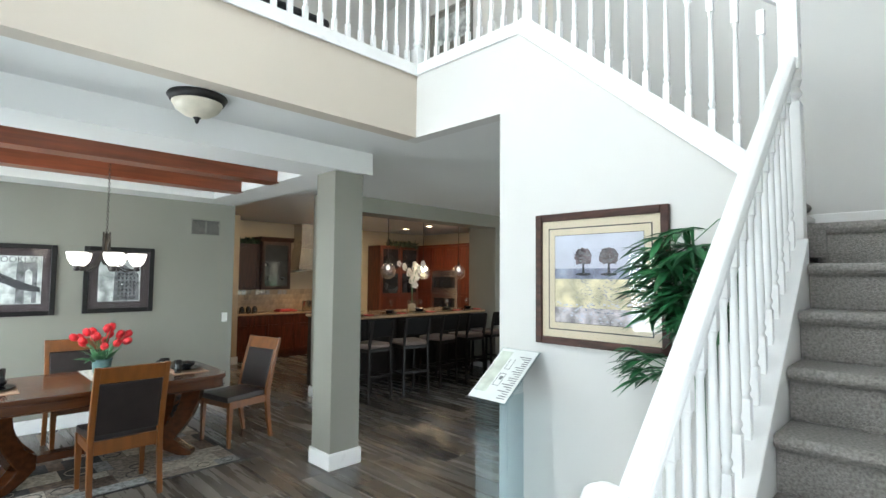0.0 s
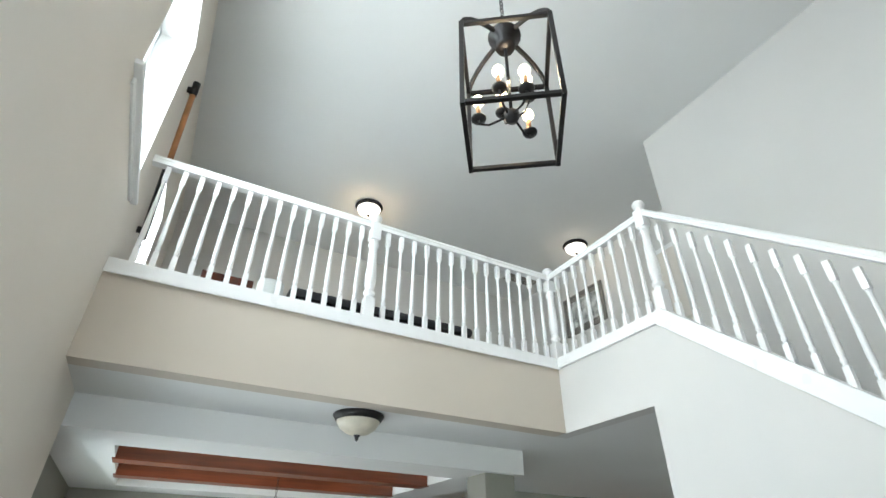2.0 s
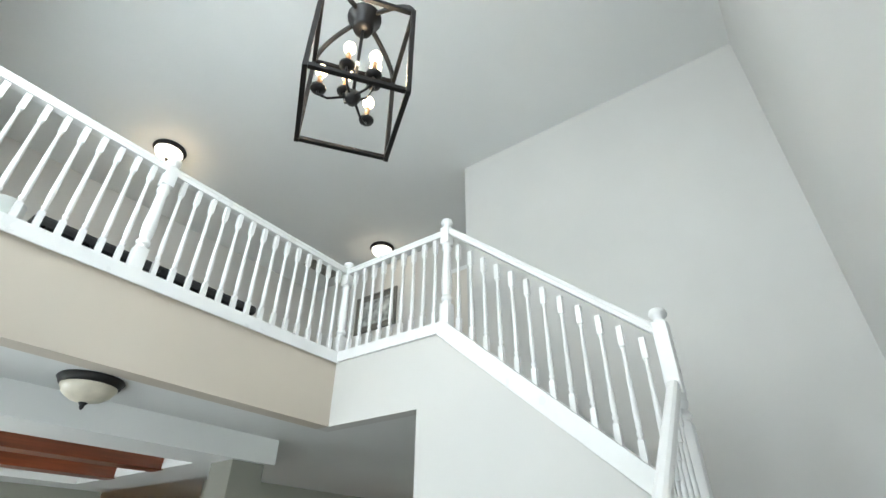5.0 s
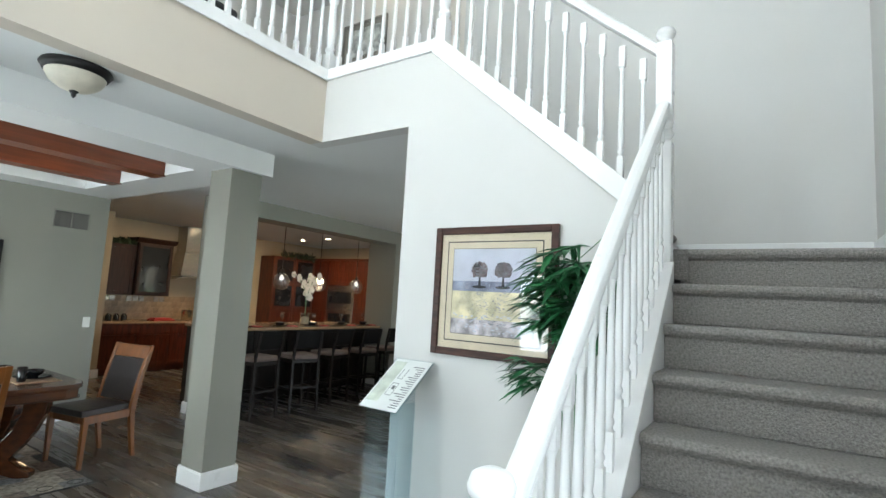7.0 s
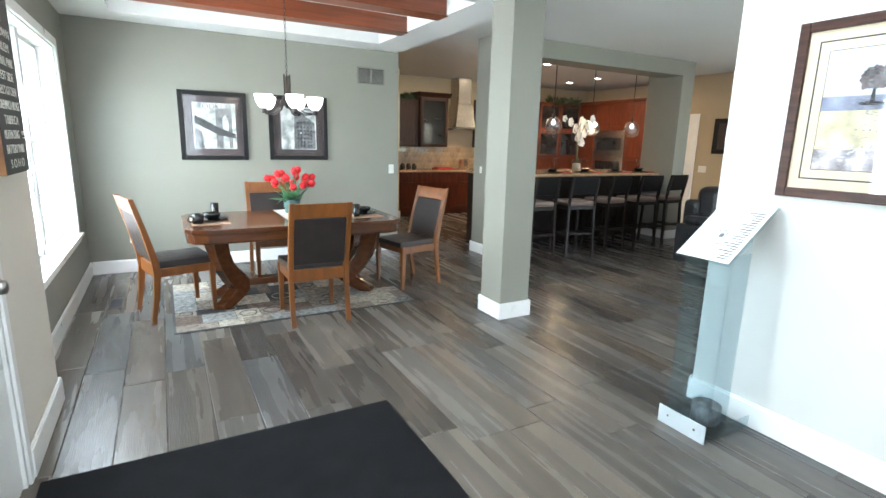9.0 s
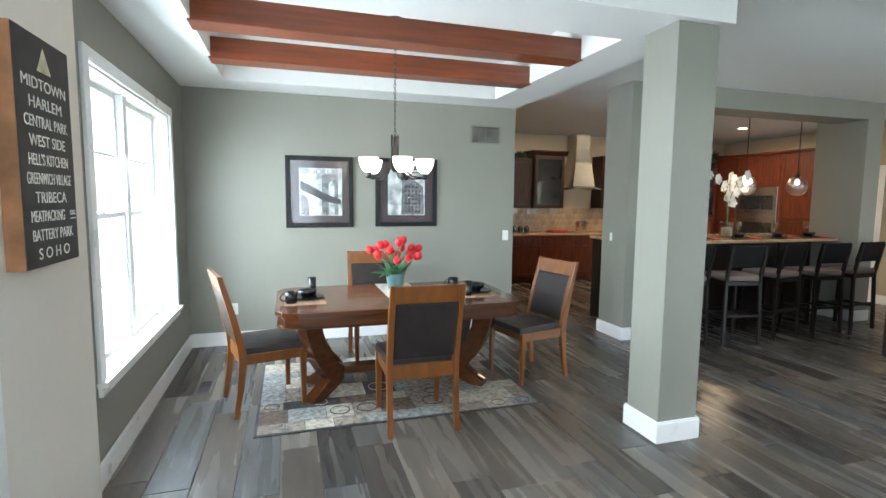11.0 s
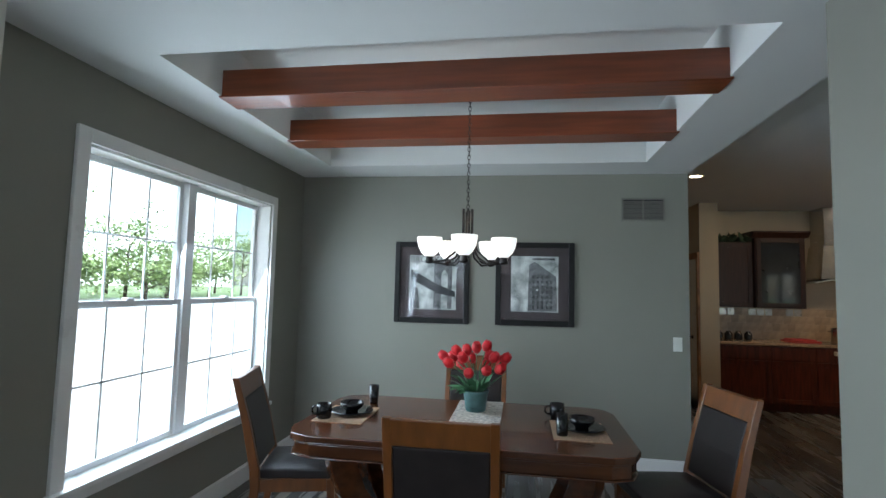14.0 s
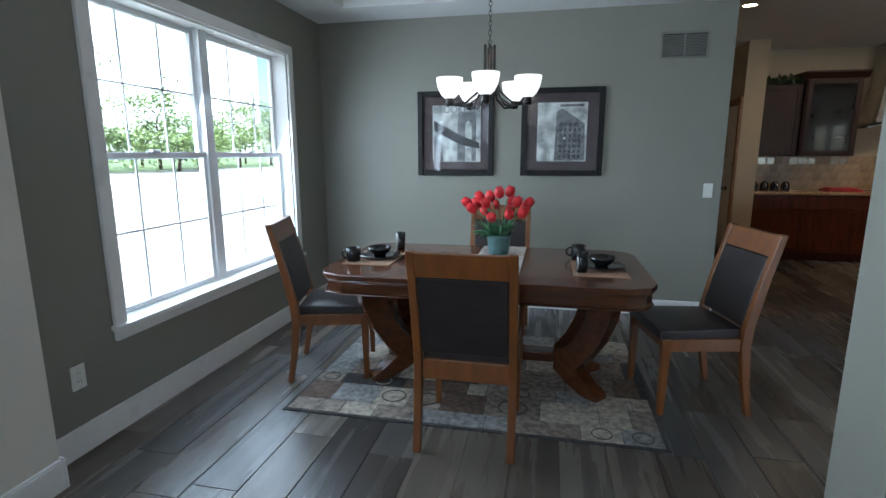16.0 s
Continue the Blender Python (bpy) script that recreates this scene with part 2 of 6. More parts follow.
M = dict(
    # Warm light bounced off the floor is put into this paint's colour.
    balcony=mat("pale_paint_warm_bounce", (0.57, 0.51, 0.43), 0.6, vary=0.012, scale=1.2, bump=0.08, bscale=260),
    # Front wall paint, made lighter and warmer to carry warm bounced light.
    front=mat("pale_paint_warm_lit", (0.72, 0.67, 0.6), 0.6, vary=0.012, scale=1.2, bump=0.08, bscale=260),
    foyer=mat("pale_wall_paint", (0.625, 0.615, 0.59), 0.6, vary=0.012, scale=1.2, bump=0.08, bscale=260),
    dining=mat("grey_green_wall_paint", (0.245, 0.24, 0.205), 0.55, vary=0.02, scale=1.2, bump=0.08, bscale=260),
    tan=mat("tan_wall_paint", (0.46, 0.37, 0.25), 0.55, vary=0.02, scale=1.2, bump=0.08, bscale=260),
    ceil=mat("ceiling_paint", (0.74, 0.745, 0.73), 0.75, vary=0.01, scale=1.0, bump=0.1, bscale=180),
    white=mat("white_gloss_paint", (0.83, 0.83, 0.82), 0.3, vary=0.012, scale=5, bump=0.02, bscale=60),
    plank=plank_mat(),
    gap=mat("plank_joint", (0.03, 0.026, 0.022), 0.8),
    carpet=mat("grey_carpet", (0.27, 0.252, 0.232), 0.95, vary=0.15, scale=100, bump=1.0, bscale=170),
    beam=mat("stained_beam_wood", (0.2, 0.05, 0.018), 0.32, vary=0.14, scale=3, bump=0.06, bscale=50, stretch=(0.6, 8, 8), coat=0.2),
    chairwood=mat("honey_oak", (0.16, 0.052, 0.0085), 0.34, vary=0.11, scale=3, bump=0.06, bscale=60, stretch=(7, 7, 0.8), coat=0.2, rand=0.08),
    tablewood=mat("walnut_table_wood", (0.088, 0.028, 0.009), 0.22, vary=0.14, scale=3, bump=0.04, bscale=60, stretch=(0.7, 8, 8), coat=0.35),
    leather=mat("dark_brown_leather", (0.02, 0.0145, 0.0135), 0.45, spec=0.4, vary=0.14, scale=9, bump=0.2, bscale=180),
    seatleather=mat("seat_leather", (0.024, 0.018, 0.018), 0.33, spec=0.5, vary=0.14, scale=9, bump=0.2, bscale=180),
    blackleather=mat("black_leather", (0.012, 0.012, 0.014), 0.3, vary=0.15, scale=8, bump=0.2, bscale=140),
    stoolback=mat("stool_black_leather", (0.006, 0.005, 0.005), 0.55, spec=0.15, vary=0.15, scale=9),
    bronze=mat("dark_bronze", (0.01, 0.008, 0.0075), 0.45, metal=0.3, vary=0.15, scale=15),
    nickel=mat("brushed_nickel", (0.32, 0.3, 0.27), 0.3, metal=1.0, vary=0.06, scale=30),
    pewter=mat("dark_pewter", (0.055, 0.05, 0.047), 0.32, metal=1.0, vary=0.1, scale=20),
    steel=mat("stainless_steel", (0.55, 0.54, 0.52), 0.24, metal=1.0, vary=0.04, scale=8, stretch=(1, 1, 12)),
    cherry=mat("cherry_cabinet_wood", (0.08, 0.018, 0.0075), 0.38, spec=0.3, vary=0.2, scale=4, bump=0.04, bscale=50, stretch=(8, 8, 0.8), rand=0.1, coat=0.2),
    darkcherry=mat("dark_cabinet_wood", (0.028, 0.01, 0.006), 0.4, spec=0.25, vary=0.2, scale=4, bump=0.04, bscale=50, stretch=(8, 8, 0.8), rand=0.1),
    espresso=mat("espresso_stained_wood", (0.011, 0.0075, 0.006), 0.45, spec=0.25, vary=0.2, scale=6),
    granite=mat("speckled_granite", (0.38, 0.25, 0.15), 0.18, vary=0.25, scale=60, bscale=200),
    splash=mat("beige_stone_tile", (0.36, 0.26, 0.16), 0.35, vary=0.14, scale=8, rand=0.2),
    black=mat("black_glazed_ceramic", (0.006, 0.006, 0.007), 0.12, vary=0.1),
    matblack=mat("black_rubber_mat", (0.007, 0.007, 0.008), 0.85, spec=0.15, vary=0.2, scale=8, bump=0.6, bscale=300),
    frameblack=mat("black_frame_wood", (0.008, 0.007, 0.007), 0.4, spec=0.3, vary=0.2, scale=10),
    framebrown=mat("brown_frame_wood", (0.055, 0.023, 0.016), 0.4, spec=0.3, vary=0.2, scale=8, stretch=(1, 6, 6)),
    mattaupe=mat("mauve_mat_board", (0.06, 0.044, 0.046), 0.8, vary=0.04),
    cream=mat("cream_mat_board", (0.62, 0.54, 0.4), 0.8, vary=0.03),
    print=mat("grey_city_print", (0.5, 0.52, 0.5), 0.6, vary=0.3, scale=9, second=(0.16, 0.17, 0.17)),
    dark=mat("dark_ink", (0.035, 0.036, 0.04), 0.7, vary=0.2),
    ink=mat("grey_ink", (0.16, 0.165, 0.17), 0.7, vary=0.3, scale=20),
    chalk=mat("off_white_lettering", (0.75, 0.73, 0.66), 0.7, vary=0.1, scale=30),
    signblack=mat("weathered_black_board", (0.022, 0.02, 0.018), 0.55, vary=0.3, scale=14),
    signwood=mat("raw_board_edge", (0.3, 0.14, 0.06), 0.5, vary=0.2, scale=8),
    paper=mat("white_paper", (0.72, 0.74, 0.72), 0.5, vary=0.03),
    frost=mat("pale_grey_plastic", (0.42, 0.47, 0.49), 0.3, vary=0.03),
    sage=mat("pale_green_print", (0.56, 0.6, 0.52), 0.6, vary=0.1, scale=12),
    leaf=mat("leaf_green", (0.025, 0.13, 0.045), 0.4, vary=0.35, scale=10, rand=0.1),
    garland=mat("dusty_garland_leaf", (0.022, 0.04, 0.016), 0.6, vary=0.3, scale=10),
    tulipleaf=mat("tulip_leaf", (0.07, 0.19, 0.085), 0.4, vary=0.2, scale=10),
    red=mat("red_tulip_petal", (0.6, 0.012, 0.022), 0.45, vary=0.15, scale=20),
    teal=mat("teal_ceramic", (0.1, 0.19, 0.19), 0.3, vary=0.12, scale=14),
    cloth=mat("woven_cloth", (0.5, 0.47, 0.42), 0.9, vary=0.2, scale=40, bump=0.4, bscale=300),
    placemat=mat("tan_placemat", (0.33, 0.22, 0.14), 0.85, vary=0.15, scale=60, bump=0.4, bscale=300),
    rugbase=mat("rug_border", (0.24, 0.2, 0.165), 0.95, vary=0.25, scale=30, bump=0.6, bscale=300),
    rugdark=mat("rug_charcoal", (0.045, 0.042, 0.042), 0.95, vary=0.3, scale=40, bump=0.6, bscale=300),
    rugblue=mat("rug_grey_blue", (0.25, 0.25, 0.24), 0.95, vary=0.25, scale=30, bump=0.6, bscale=300),
    rugcream=mat("rug_cream", (0.42, 0.37, 0.3), 0.95, vary=0.2, scale=30, bump=0.6, bscale=300),
    rugbrown=mat("rug_brown", (0.13, 0.09, 0.065), 0.95, vary=0.25, scale=30, bump=0.6, bscale=300),
    vinyl=mat("white_window_vinyl", (0.78, 0.79, 0.8), 0.35, vary=0.01),
    plastic=mat("white_plastic", (0.72, 0.72, 0.69), 0.4, vary=0.02),
    ventgrey=mat("painted_vent", (0.21, 0.2, 0.175), 0.5, vary=0.05),
    floorvent=mat("brown_floor_vent", (0.07, 0.055, 0.045), 0.5),
    candle=mat("candle_sleeve", (0.35, 0.16, 0.06), 0.5),
    woodrod=mat("orange_pine", (0.4, 0.17, 0.06), 0.4, vary=0.15, scale=8),
    grass=mat("lawn", (0.16, 0.23, 0.09), 0.9, vary=0.3, scale=0.8, bump=0.6, bscale=20),
    paleground=mat("washed_out_ground", (0.5, 0.49, 0.46), 0.9, vary=0.08, scale=1.5, bump=0.2, bscale=60),
    asphalt=mat("road_asphalt", (0.16, 0.16, 0.16), 0.9, vary=0.15, scale=2, bump=0.3, bscale=60),
    bark=mat("bark", (0.12, 0.085, 0.06), 0.9, vary=0.3, scale=10, bump=0.8, bscale=20),
    treeleaf=mat("tree_foliage", (0.34, 0.44, 0.17), 0.6, vary=0.3, scale=1.5),
    petal=mat("white_orchid_petal", (0.8, 0.78, 0.74), 0.5),
    tablered=mat("red_napkin", (0.4, 0.03, 0.03), 0.8, vary=0.1),
    beige=mat("beige_fabric", (0.15, 0.11, 0.095), 0.85, vary=0.1),
    sky_tint=mat("print_pale_blue", (0.52, 0.54, 0.62), 0.6, vary=0.06, scale=5),
    print_blue=mat("print_slate_blue", (0.22, 0.24, 0.32), 0.6, vary=0.25, scale=12),
    print_gold=mat("print_straw", (0.6, 0.54, 0.36), 0.6, vary=0.2, scale=10),
    print_mauve=mat("print_mauve", (0.45, 0.41, 0.43), 0.6, vary=0.3, scale=16),
    print_plum=mat("print_plum", (0.14, 0.11, 0.115), 0.7, vary=0.3, scale=25),
    glass=clear("window_glass", (0.97, 0.99, 0.98), alpha=1),
    picglass=clear("picture_glass", (1, 1, 1), alpha=1, ior=1.4),
    acrylic=clear("clear_acrylic", (0.88, 0.93, 0.945), alpha=1.1, rough=0.03, ior=1.6),
    globe=clear("clear_globe_glass", (0.9, 0.9, 0.89), alpha=1, ior=1.7),
    seeded=clear("seeded_globe_glass", (0.8, 0.8, 0.79), rough=0.25, alpha=1.4, ior=2.4),
    darkglass=mat("dark_cabinet_glass", (0.015, 0.016, 0.018), 0.02, vary=0.1),
    shade=glow("frosted_glass_lit", (1, 0.95, 0.86), 0.5),
    alabaster=mat("alabaster_glass", (0.62, 0.57, 0.46), 0.35, vary=0.06, scale=9),
    uppershade=glow("ceiling_shade_lit", (1, 0.93, 0.8), 1.0),
    flame=glow("lamp_bulb_lit", (1, 0.82, 0.55), 4),
    can=glow("recessed_lamp_lit", (1, 0.9, 0.74), 1.6),
)

FARPLANKS = [plank_mat("far_plank", 0.137 * k + 0.05) for k in range(6)]

# ---- shapes ----


def box(bm, x0, x1, y0, y1, z0, z1, turn=None):
    ret = bmesh.ops.create_cube(bm, size=1)["verts"]
    for v in ret:
        v.co = Vector(((x0 + x1) / 2 + v.co.x * (x1 - x0), (y0 + y1) / 2 + v.co.y * (y1 - y0), (z0 + z1) / 2 + v.co.z * (z1 - z0)))
        if turn:
            v.co = turn @ v.co
    return ret


def lathe(bm, profile, seg=16, at=(0, 0, 0), turn=None):
    """A turned body from (radius, z) pairs."""
    rings = []
    for r, z in profile:
        ring = []
        for i in range(seg):
            a = 2 * math.pi * i / seg
            p = Vector((r * math.cos(a), r * math.sin(a), z))
            if turn:
                p = turn @ p
            ring.append(bm.verts.new(p + Vector(at)))
        rings.append(ring)
    for a, b in zip(rings, rings[1:]):
        for i in range(seg):
            f = bm.faces.new((a[i], a[(i + 1) % seg], b[(i + 1) % seg], b[i]))
            f.smooth = True
    for ring, rev in ((rings[0], True), (rings[-1], False)):
        if profile[0 if rev else -1][0] > 0.0005:
            bm.faces.new(ring[::-1] if rev else ring)


def tube(bm, pts, r, seg=8):
    """A round bar along points; r may be a list."""
    pts = [Vector(p) for p in pts]
    rings = []
    for i, p in enumerate(pts):
        d = (pts[min(i + 1, len(pts) - 1)] - pts[max(i - 1, 0)]).normalized()
        u = d.cross(Vector((0.13, 0.21, 1)) if abs(d.z) < 0.95 else Vector((1, 0, 0))).normalized()
        w = d.cross(u)
        rad = r[i] if isinstance(r, (list, tuple)) else r
        rings.append([bm.verts.new(p + rad * (math.cos(2 * math.pi * k / seg) * u + math.sin(2 * math.pi * k / seg) * w)) for k in range(seg)])
    for a, b in zip(rings, rings[1:]):
        for k in range(seg):
            f = bm.faces.new((a[k], a[(k + 1) % seg], b[(k + 1) % seg], b[k]))
            f.smooth = True
    bm.faces.new(rings[0][::-1])
    bm.faces.new(rings[-1])


def prism(bm, outline, axis, a, b):
    """An outline of 2D points pushed from a to b along an axis."""
    def place(p, d):
        return {"x": (d, p[0], p[1]), "y": (p[0], d, p[1]), "z": (p[0], p[1], d)}[axis]
    lo = [bm.verts.new(place(p, a)) for p in outline]
    hi = [bm.verts.new(place(p, b)) for p in outline]
    n = len(outline)
    bm.faces.new(lo[::-1])
    bm.faces.new(hi)
    for i in range(n):
        bm.faces.new((lo[i], lo[(i + 1) % n], hi[(i + 1) % n], hi[i]))


def leafblade(bm, base, tip, width, normal, sag=0.0, folds=3):
    """A pointed, bent leaf."""
    base, tip, normal = Vector(base), Vector(tip), Vector(normal)
    along = tip - base
    side = along.cross(normal)
    if side.length < 1e-5:
        side = Vector((1, 0, 0))
    side.normalize()
    left, mid, right = [], [], []
    for i in range(folds + 1):
        f = i / folds
        w = width * math.sin(math.pi * (0.12 + 0.88 * f)) * 0.5
        c = base + along * f + Vector((0, 0, -sag * f * f))
        left.append(bm.verts.new(c - side * w))
        mid.append(bm.verts.new(c - normal * w * 0.25))
        right.append(bm.verts.new(c + side * w))
    for i in range(folds):
        bm.faces.new((left[i], mid[i], mid[i + 1], left[i + 1]))
        bm.faces.new((mid[i], right[i], right[i + 1], mid[i + 1]))


def mk(name, bm, material, parent=None, bevel=0.0, seg=2, label="", category="", kind="", group="", smooth=False):
    bmesh.ops.recalc_face_normals(bm, faces=bm.faces)
    me = bpy.data.meshes.new(name)
    if smooth:
        for f in bm.faces:
            f.smooth = True
    bm.to_mesh(me)
    bm.free()
    me.materials.append(material)
    ob = new(name, me)
    if parent:
        ob.parent = parent
    if bevel:
        b = ob.modifiers.new("bevel", "BEVEL")
        b.width, b.segments, b.limit_method, b.angle_limit = bevel, seg, "ANGLE", radians(40)
    return tagged(ob, label, category, group, kind)


def boxes(name, cells, material, parent=None, bevel=0.0, **kw):
    bm = bmesh.new()
    for c in cells:
        box(bm, *c)
    return mk(name, bm, material, parent, bevel, **kw)


def empty(name, at=(0, 0, 0), rz=0, **kw):
    ob = new(name)
    ob.matrix_basis = pose(*at, 0, 0, rz)
    return tagged(ob, **kw)


def words(text, size, m, material, parent=None, name="lettering", align="CENTER", squeeze=1.0):
    """Lettering as a thin mesh."""
    cu = bpy.data.curves.new(name, "FONT")
    cu.body, cu.size, cu.align_x, cu.align_y, cu.extrude = text, size, align, "CENTER", 0.0006
    tmp = bpy.data.objects.new(name, cu)
    me = bpy.data.meshes.new_from_object(tmp)
    bpy.data.objects.remove(tmp)
    me.transform(m @ Matrix.Diagonal((squeeze, 1, 1, 1)))
    me.materials.clear()
    me.materials.append(material)
    ob = new(name, me)
    if parent:
        ob.parent = parent
    return ob


HD, HH, UP, TOP = 2.60, 2.80, 3.23, 5.86      # dining soffit, hall ceiling, upper floor, top ceiling
XP, YB = 3.46, -3.76                          # picture wall, balcony edge
YR, XS, NY = -7.27, 4.476, -6.30              # stair side wall, stair back wall, newel line


def structure(name, cells, material, label, bevel=0.0):
    return boxes(name, cells, material, bevel=bevel, kind="structure", label=label)


# walls
WX0 = -0.16
structure("wall_dining_window", [(WX0, 0, -2.49, -0.635, 0, 0.55), (WX0, 0, -2.49, -0.635, 2.215, HH), (WX0, 0, -0.635, 0.0, 0, HH), (WX0, 0, -3.05, -2.49, 0, HH)],
          M["dining"], "grey green painted window wall of the dining room")
structure("wall_dining_back", [(-0.16, 3.556, 0.0, 0.13, 0, HH)], M["dining"], "grey green painted dining room back wall")
structure("wall_front", [(WX0, 0.15, -3.81, -3.05, 0, UP), (WX0, 0.15, -4.86, -3.81, 2.10, 3.77), (WX0, 0.15, -7.27, -4.86, 0, 3.77), 
                         (WX0, 0.15, -7.27, -4.90, 3.77, TOP), (WX0, 0.15, -4.90, -3.93, 5.16, TOP), (WX0, 0.15, -3.93, -3.05, 3.77, TOP), (WX0, 0.15, -3.81, -3.05, UP, 3.77),
                         (WX0, 0.15, -3.05, -2.1, UP, 3.65), (WX0, 0.15, -3.05, -2.1, 4.75, TOP), (WX0, 0.15, -2.1, 0.0, UP, TOP)],
          M["front"], "pale painted front wall with door and high windows, tinted for warm light")
structure("wall_stair_side", [(0.15, XS + 0.12, YR - 0.15, YR, 0, TOP)], M["foyer"], "tall pale painted wall beside the stairs")
structure("wall_stair_back", [(XS, XS + 0.12, YR, -4.41, 0, TOP)], M["foyer"], "tall pale painted wall behind the stair landing")
bm = bmesh.new()
SL = 0.88


def trim_z(y):
    return 3.31 - SL * (-4.80 - y)


prism(bm, [(-6.24, 0), (-4.63, 0), (-4.63, HH), (YB + 0.14, HH), (YB + 0.14, 3.31), (-4.80, 3.31), (-6.24, trim_z(-6.24))], "x", XP, XP + 0.12)
mk("wall_picture", bm, M["foyer"], kind="structure", label="pale painted wall under the upper stair flight")
structure("wall_balcony_face", [(0.15, XP, YB, YB + 0.14, HH, 3.31)], M["balcony"], "pale painted balcony face over the hall, tinted for warm bounce light")
structure("wall_living_end", [(9.6, 9.75, -7.27, -6.5, 0, HH), (9.6, 9.75, -6.5, -4.7, 0, 0.75), (9.6, 9.75, -6.5, -4.7, 2.2, HH), (9.6, 9.75, -4.7, 0.79, 0, HH), (10.2, 10.35, 0.79, 3.4, 0, HH), (9.75, 10.35, 0.70, 0.79, 0, HH)], M["tan"], "tan painted living room end wall")
structure("wall_living_side", [(XS + 0.12, 5.7, -7.42, -7.27, 0, HH), (9.3, 9.75, -7.42, -7.27, 0, HH), (5.7, 9.3, -7.42, -7.27, 0, 0.4), (5.7, 9.3, -7.42, -7.27, 2.4, HH)],
          M["tan"], "tan painted living room side wall with an opening")
structure("wall_kitchen_back", [(3.4, 11.15, 3.4, 3.55, 0, HH)], M["tan"], "tan painted kitchen wall")
structure("wall_kitchen_passage", [(3.43, 3.55, 0.13, 3.4, 0, HH)], M["tan"], "tan painted passage wall")
structure("wall_kitchen_stub", [(4.52, 4.76, 2.66, 3.4, 0, HH)], M["tan"], "tan painted stub wall beside the cabinets")
structure("wall_loft_back", [(-0.16, 11, -0.6, -0.45, UP, TOP)], M["foyer"], "pale painted upper landing wall")
structure("wall_loft_end", [(5.6, 5.72, -7.3, -0.6, UP, TOP)], M["foyer"], "pale painted end wall of the upper hall")
structure("wall_understair", [(XP + 0.12, XS, -4.80, -4.72, 0, HH)], M["foyer"], "pale painted wall closing the space under the stairs")
structure("pillar_hall", [(4.47, 4.85, -0.92, -0.48, 0, HH)], M["dining"], "grey green painted square pier", 0.004)
structure("pillar_kitchen", [(7.96, 8.24, -0.95, -0.30, 0, HH)], M["dining"], "grey green painted end pier of the kitchen opening", 0.004)
structure("wall_kitchen_header", [(4.85, 7.96, -0.95, -0.55, 2.58, HH)], M["dining"], "grey green painted header over the kitchen bar")
structure("column", [(3.19, 3.49, -3.0, -2.70, 0, HD)], M["dining"], "grey green painted square column", 0.004)

# ceilings
structure("ceiling_top", [(WX0, 11.15, -7.42, -0.45, TOP, TOP + 0.1)], M["ceil"], "high white ceiling")
structure("ceiling_hall", [(0.15, XP + 0.12, YB + 0.14, -3.05, HH, UP - 0.02), (3.56, 11.15, -3.05, 3.55, HH, UP - 0.02), (XP + 0.12, 11.15, -4.41, -3.05, HH, UP - 0.022), (XP + 0.12, XS, -4.80, -4.41, HH, UP - 0.023),
                           (XS + 0.12, 11.15, -7.42, -4.41, HH, UP - 0.02)], M["ceil"], "white ceiling under the upper floor")
TX0, TX1, TY0, TY1, TZ = 0.43, 3.11, -2.58, -0.43, 2.92
structure("ceiling_tray", [(0, TX0, -3.05, 0, HD, TZ), (TX1, 3.56, -3.05, 0, HD, TZ), (TX0, TX1, -3.05, TY0, HD, TZ), (TX0, TX1, TY1, 0, HD, TZ), (0, 3.56, -3.05, 0, TZ, TZ + 0.1)],
          M["ceil"], "white tray ceiling over the dining table")
structure("ceiling_tray_step", [(TX0, TX1, TY1 - 0.05, TY1, TZ - 0.09, TZ), (TX0, TX1, TY0, TY0 + 0.05, TZ - 0.09, TZ)], M["ceil"], "white moulding in the tray ceiling", 0.01)
structure("upper_floor", [(0.15, XS, YB + 0.1, -0.6, UP - 0.02, UP), (XP + 0.1, 8, -4.80, YB + 0.1, UP - 0.02, UP), (XS + 0.12, 8, -7.27, -4.80, UP - 0.02, UP)], M["carpet"], "grey carpeted upper floor")

# ceiling beams
for y in (-1.98, -1.13):
    boxes("ceiling_beam", [(TX0 - 0.02, TX1 + 0.02, y - 0.1, y + 0.1, 2.59, 2.75)], M["beam"], bevel=0.006, label="red-brown stained wooden beam across the tray ceiling", category="ceiling beam", group="ceiling beams")

# baseboards
BH = 0.13


def baseboard(cells, label="white painted baseboard"):
    bm = bmesh.new()
    for x0, x1, y0, y1 in cells:
        box(bm, x0, x1, y0, y1, 0, BH)
        box(bm, x0 + 0.003, x1 - 0.003, y0 + 0.003, y1 - 0.003, BH, BH + 0.012)
    return mk("baseboard", bm, M["white"], bevel=0.004, kind="structure", label=label)


baseboard([(0, 0.018, -3.03, 0.0), (0.018, 3.556, -0.018, 0.0), (0.15, 0.168, -3.80, -3.05), (0.0, 0.168, -3.05, -3.034), (3.556, 3.572, -0.018, 0.13)])
baseboard([(XP - 0.018, XP, -6.22, -4.63), (XP - 0.018, XP + 0.138, -4.63, -4.613)])
baseboard([(3.172, 3.508, -3.018, -3.0), (3.172, 3.508, -2.70, -2.682), (3.172, 3.19, -3.0, -2.70), (3.49, 3.508, -3.0, -2.70)], "white painted baseboard round the column")
baseboard([(4.452, 4.868, -0.938, -0.92), (4.452, 4.868, -0.48, -0.462), (4.452, 4.47, -0.92, -0.48), (4.85, 4.868, -0.92, -0.48)])
baseboard([(7.942, 8.258, -0.968, -0.95), (7.942, 7.96, -0.95, -0.3), (8.24, 8.258, -0.95, -0.3), (9.582, 9.6, -7.27, -0.19), (4.50, 4.78, 2.642, 2.66), (4.50, 4.52, 2.66, 3.4)])

# curb trim of the balcony and stairs
bm = bmesh.new()
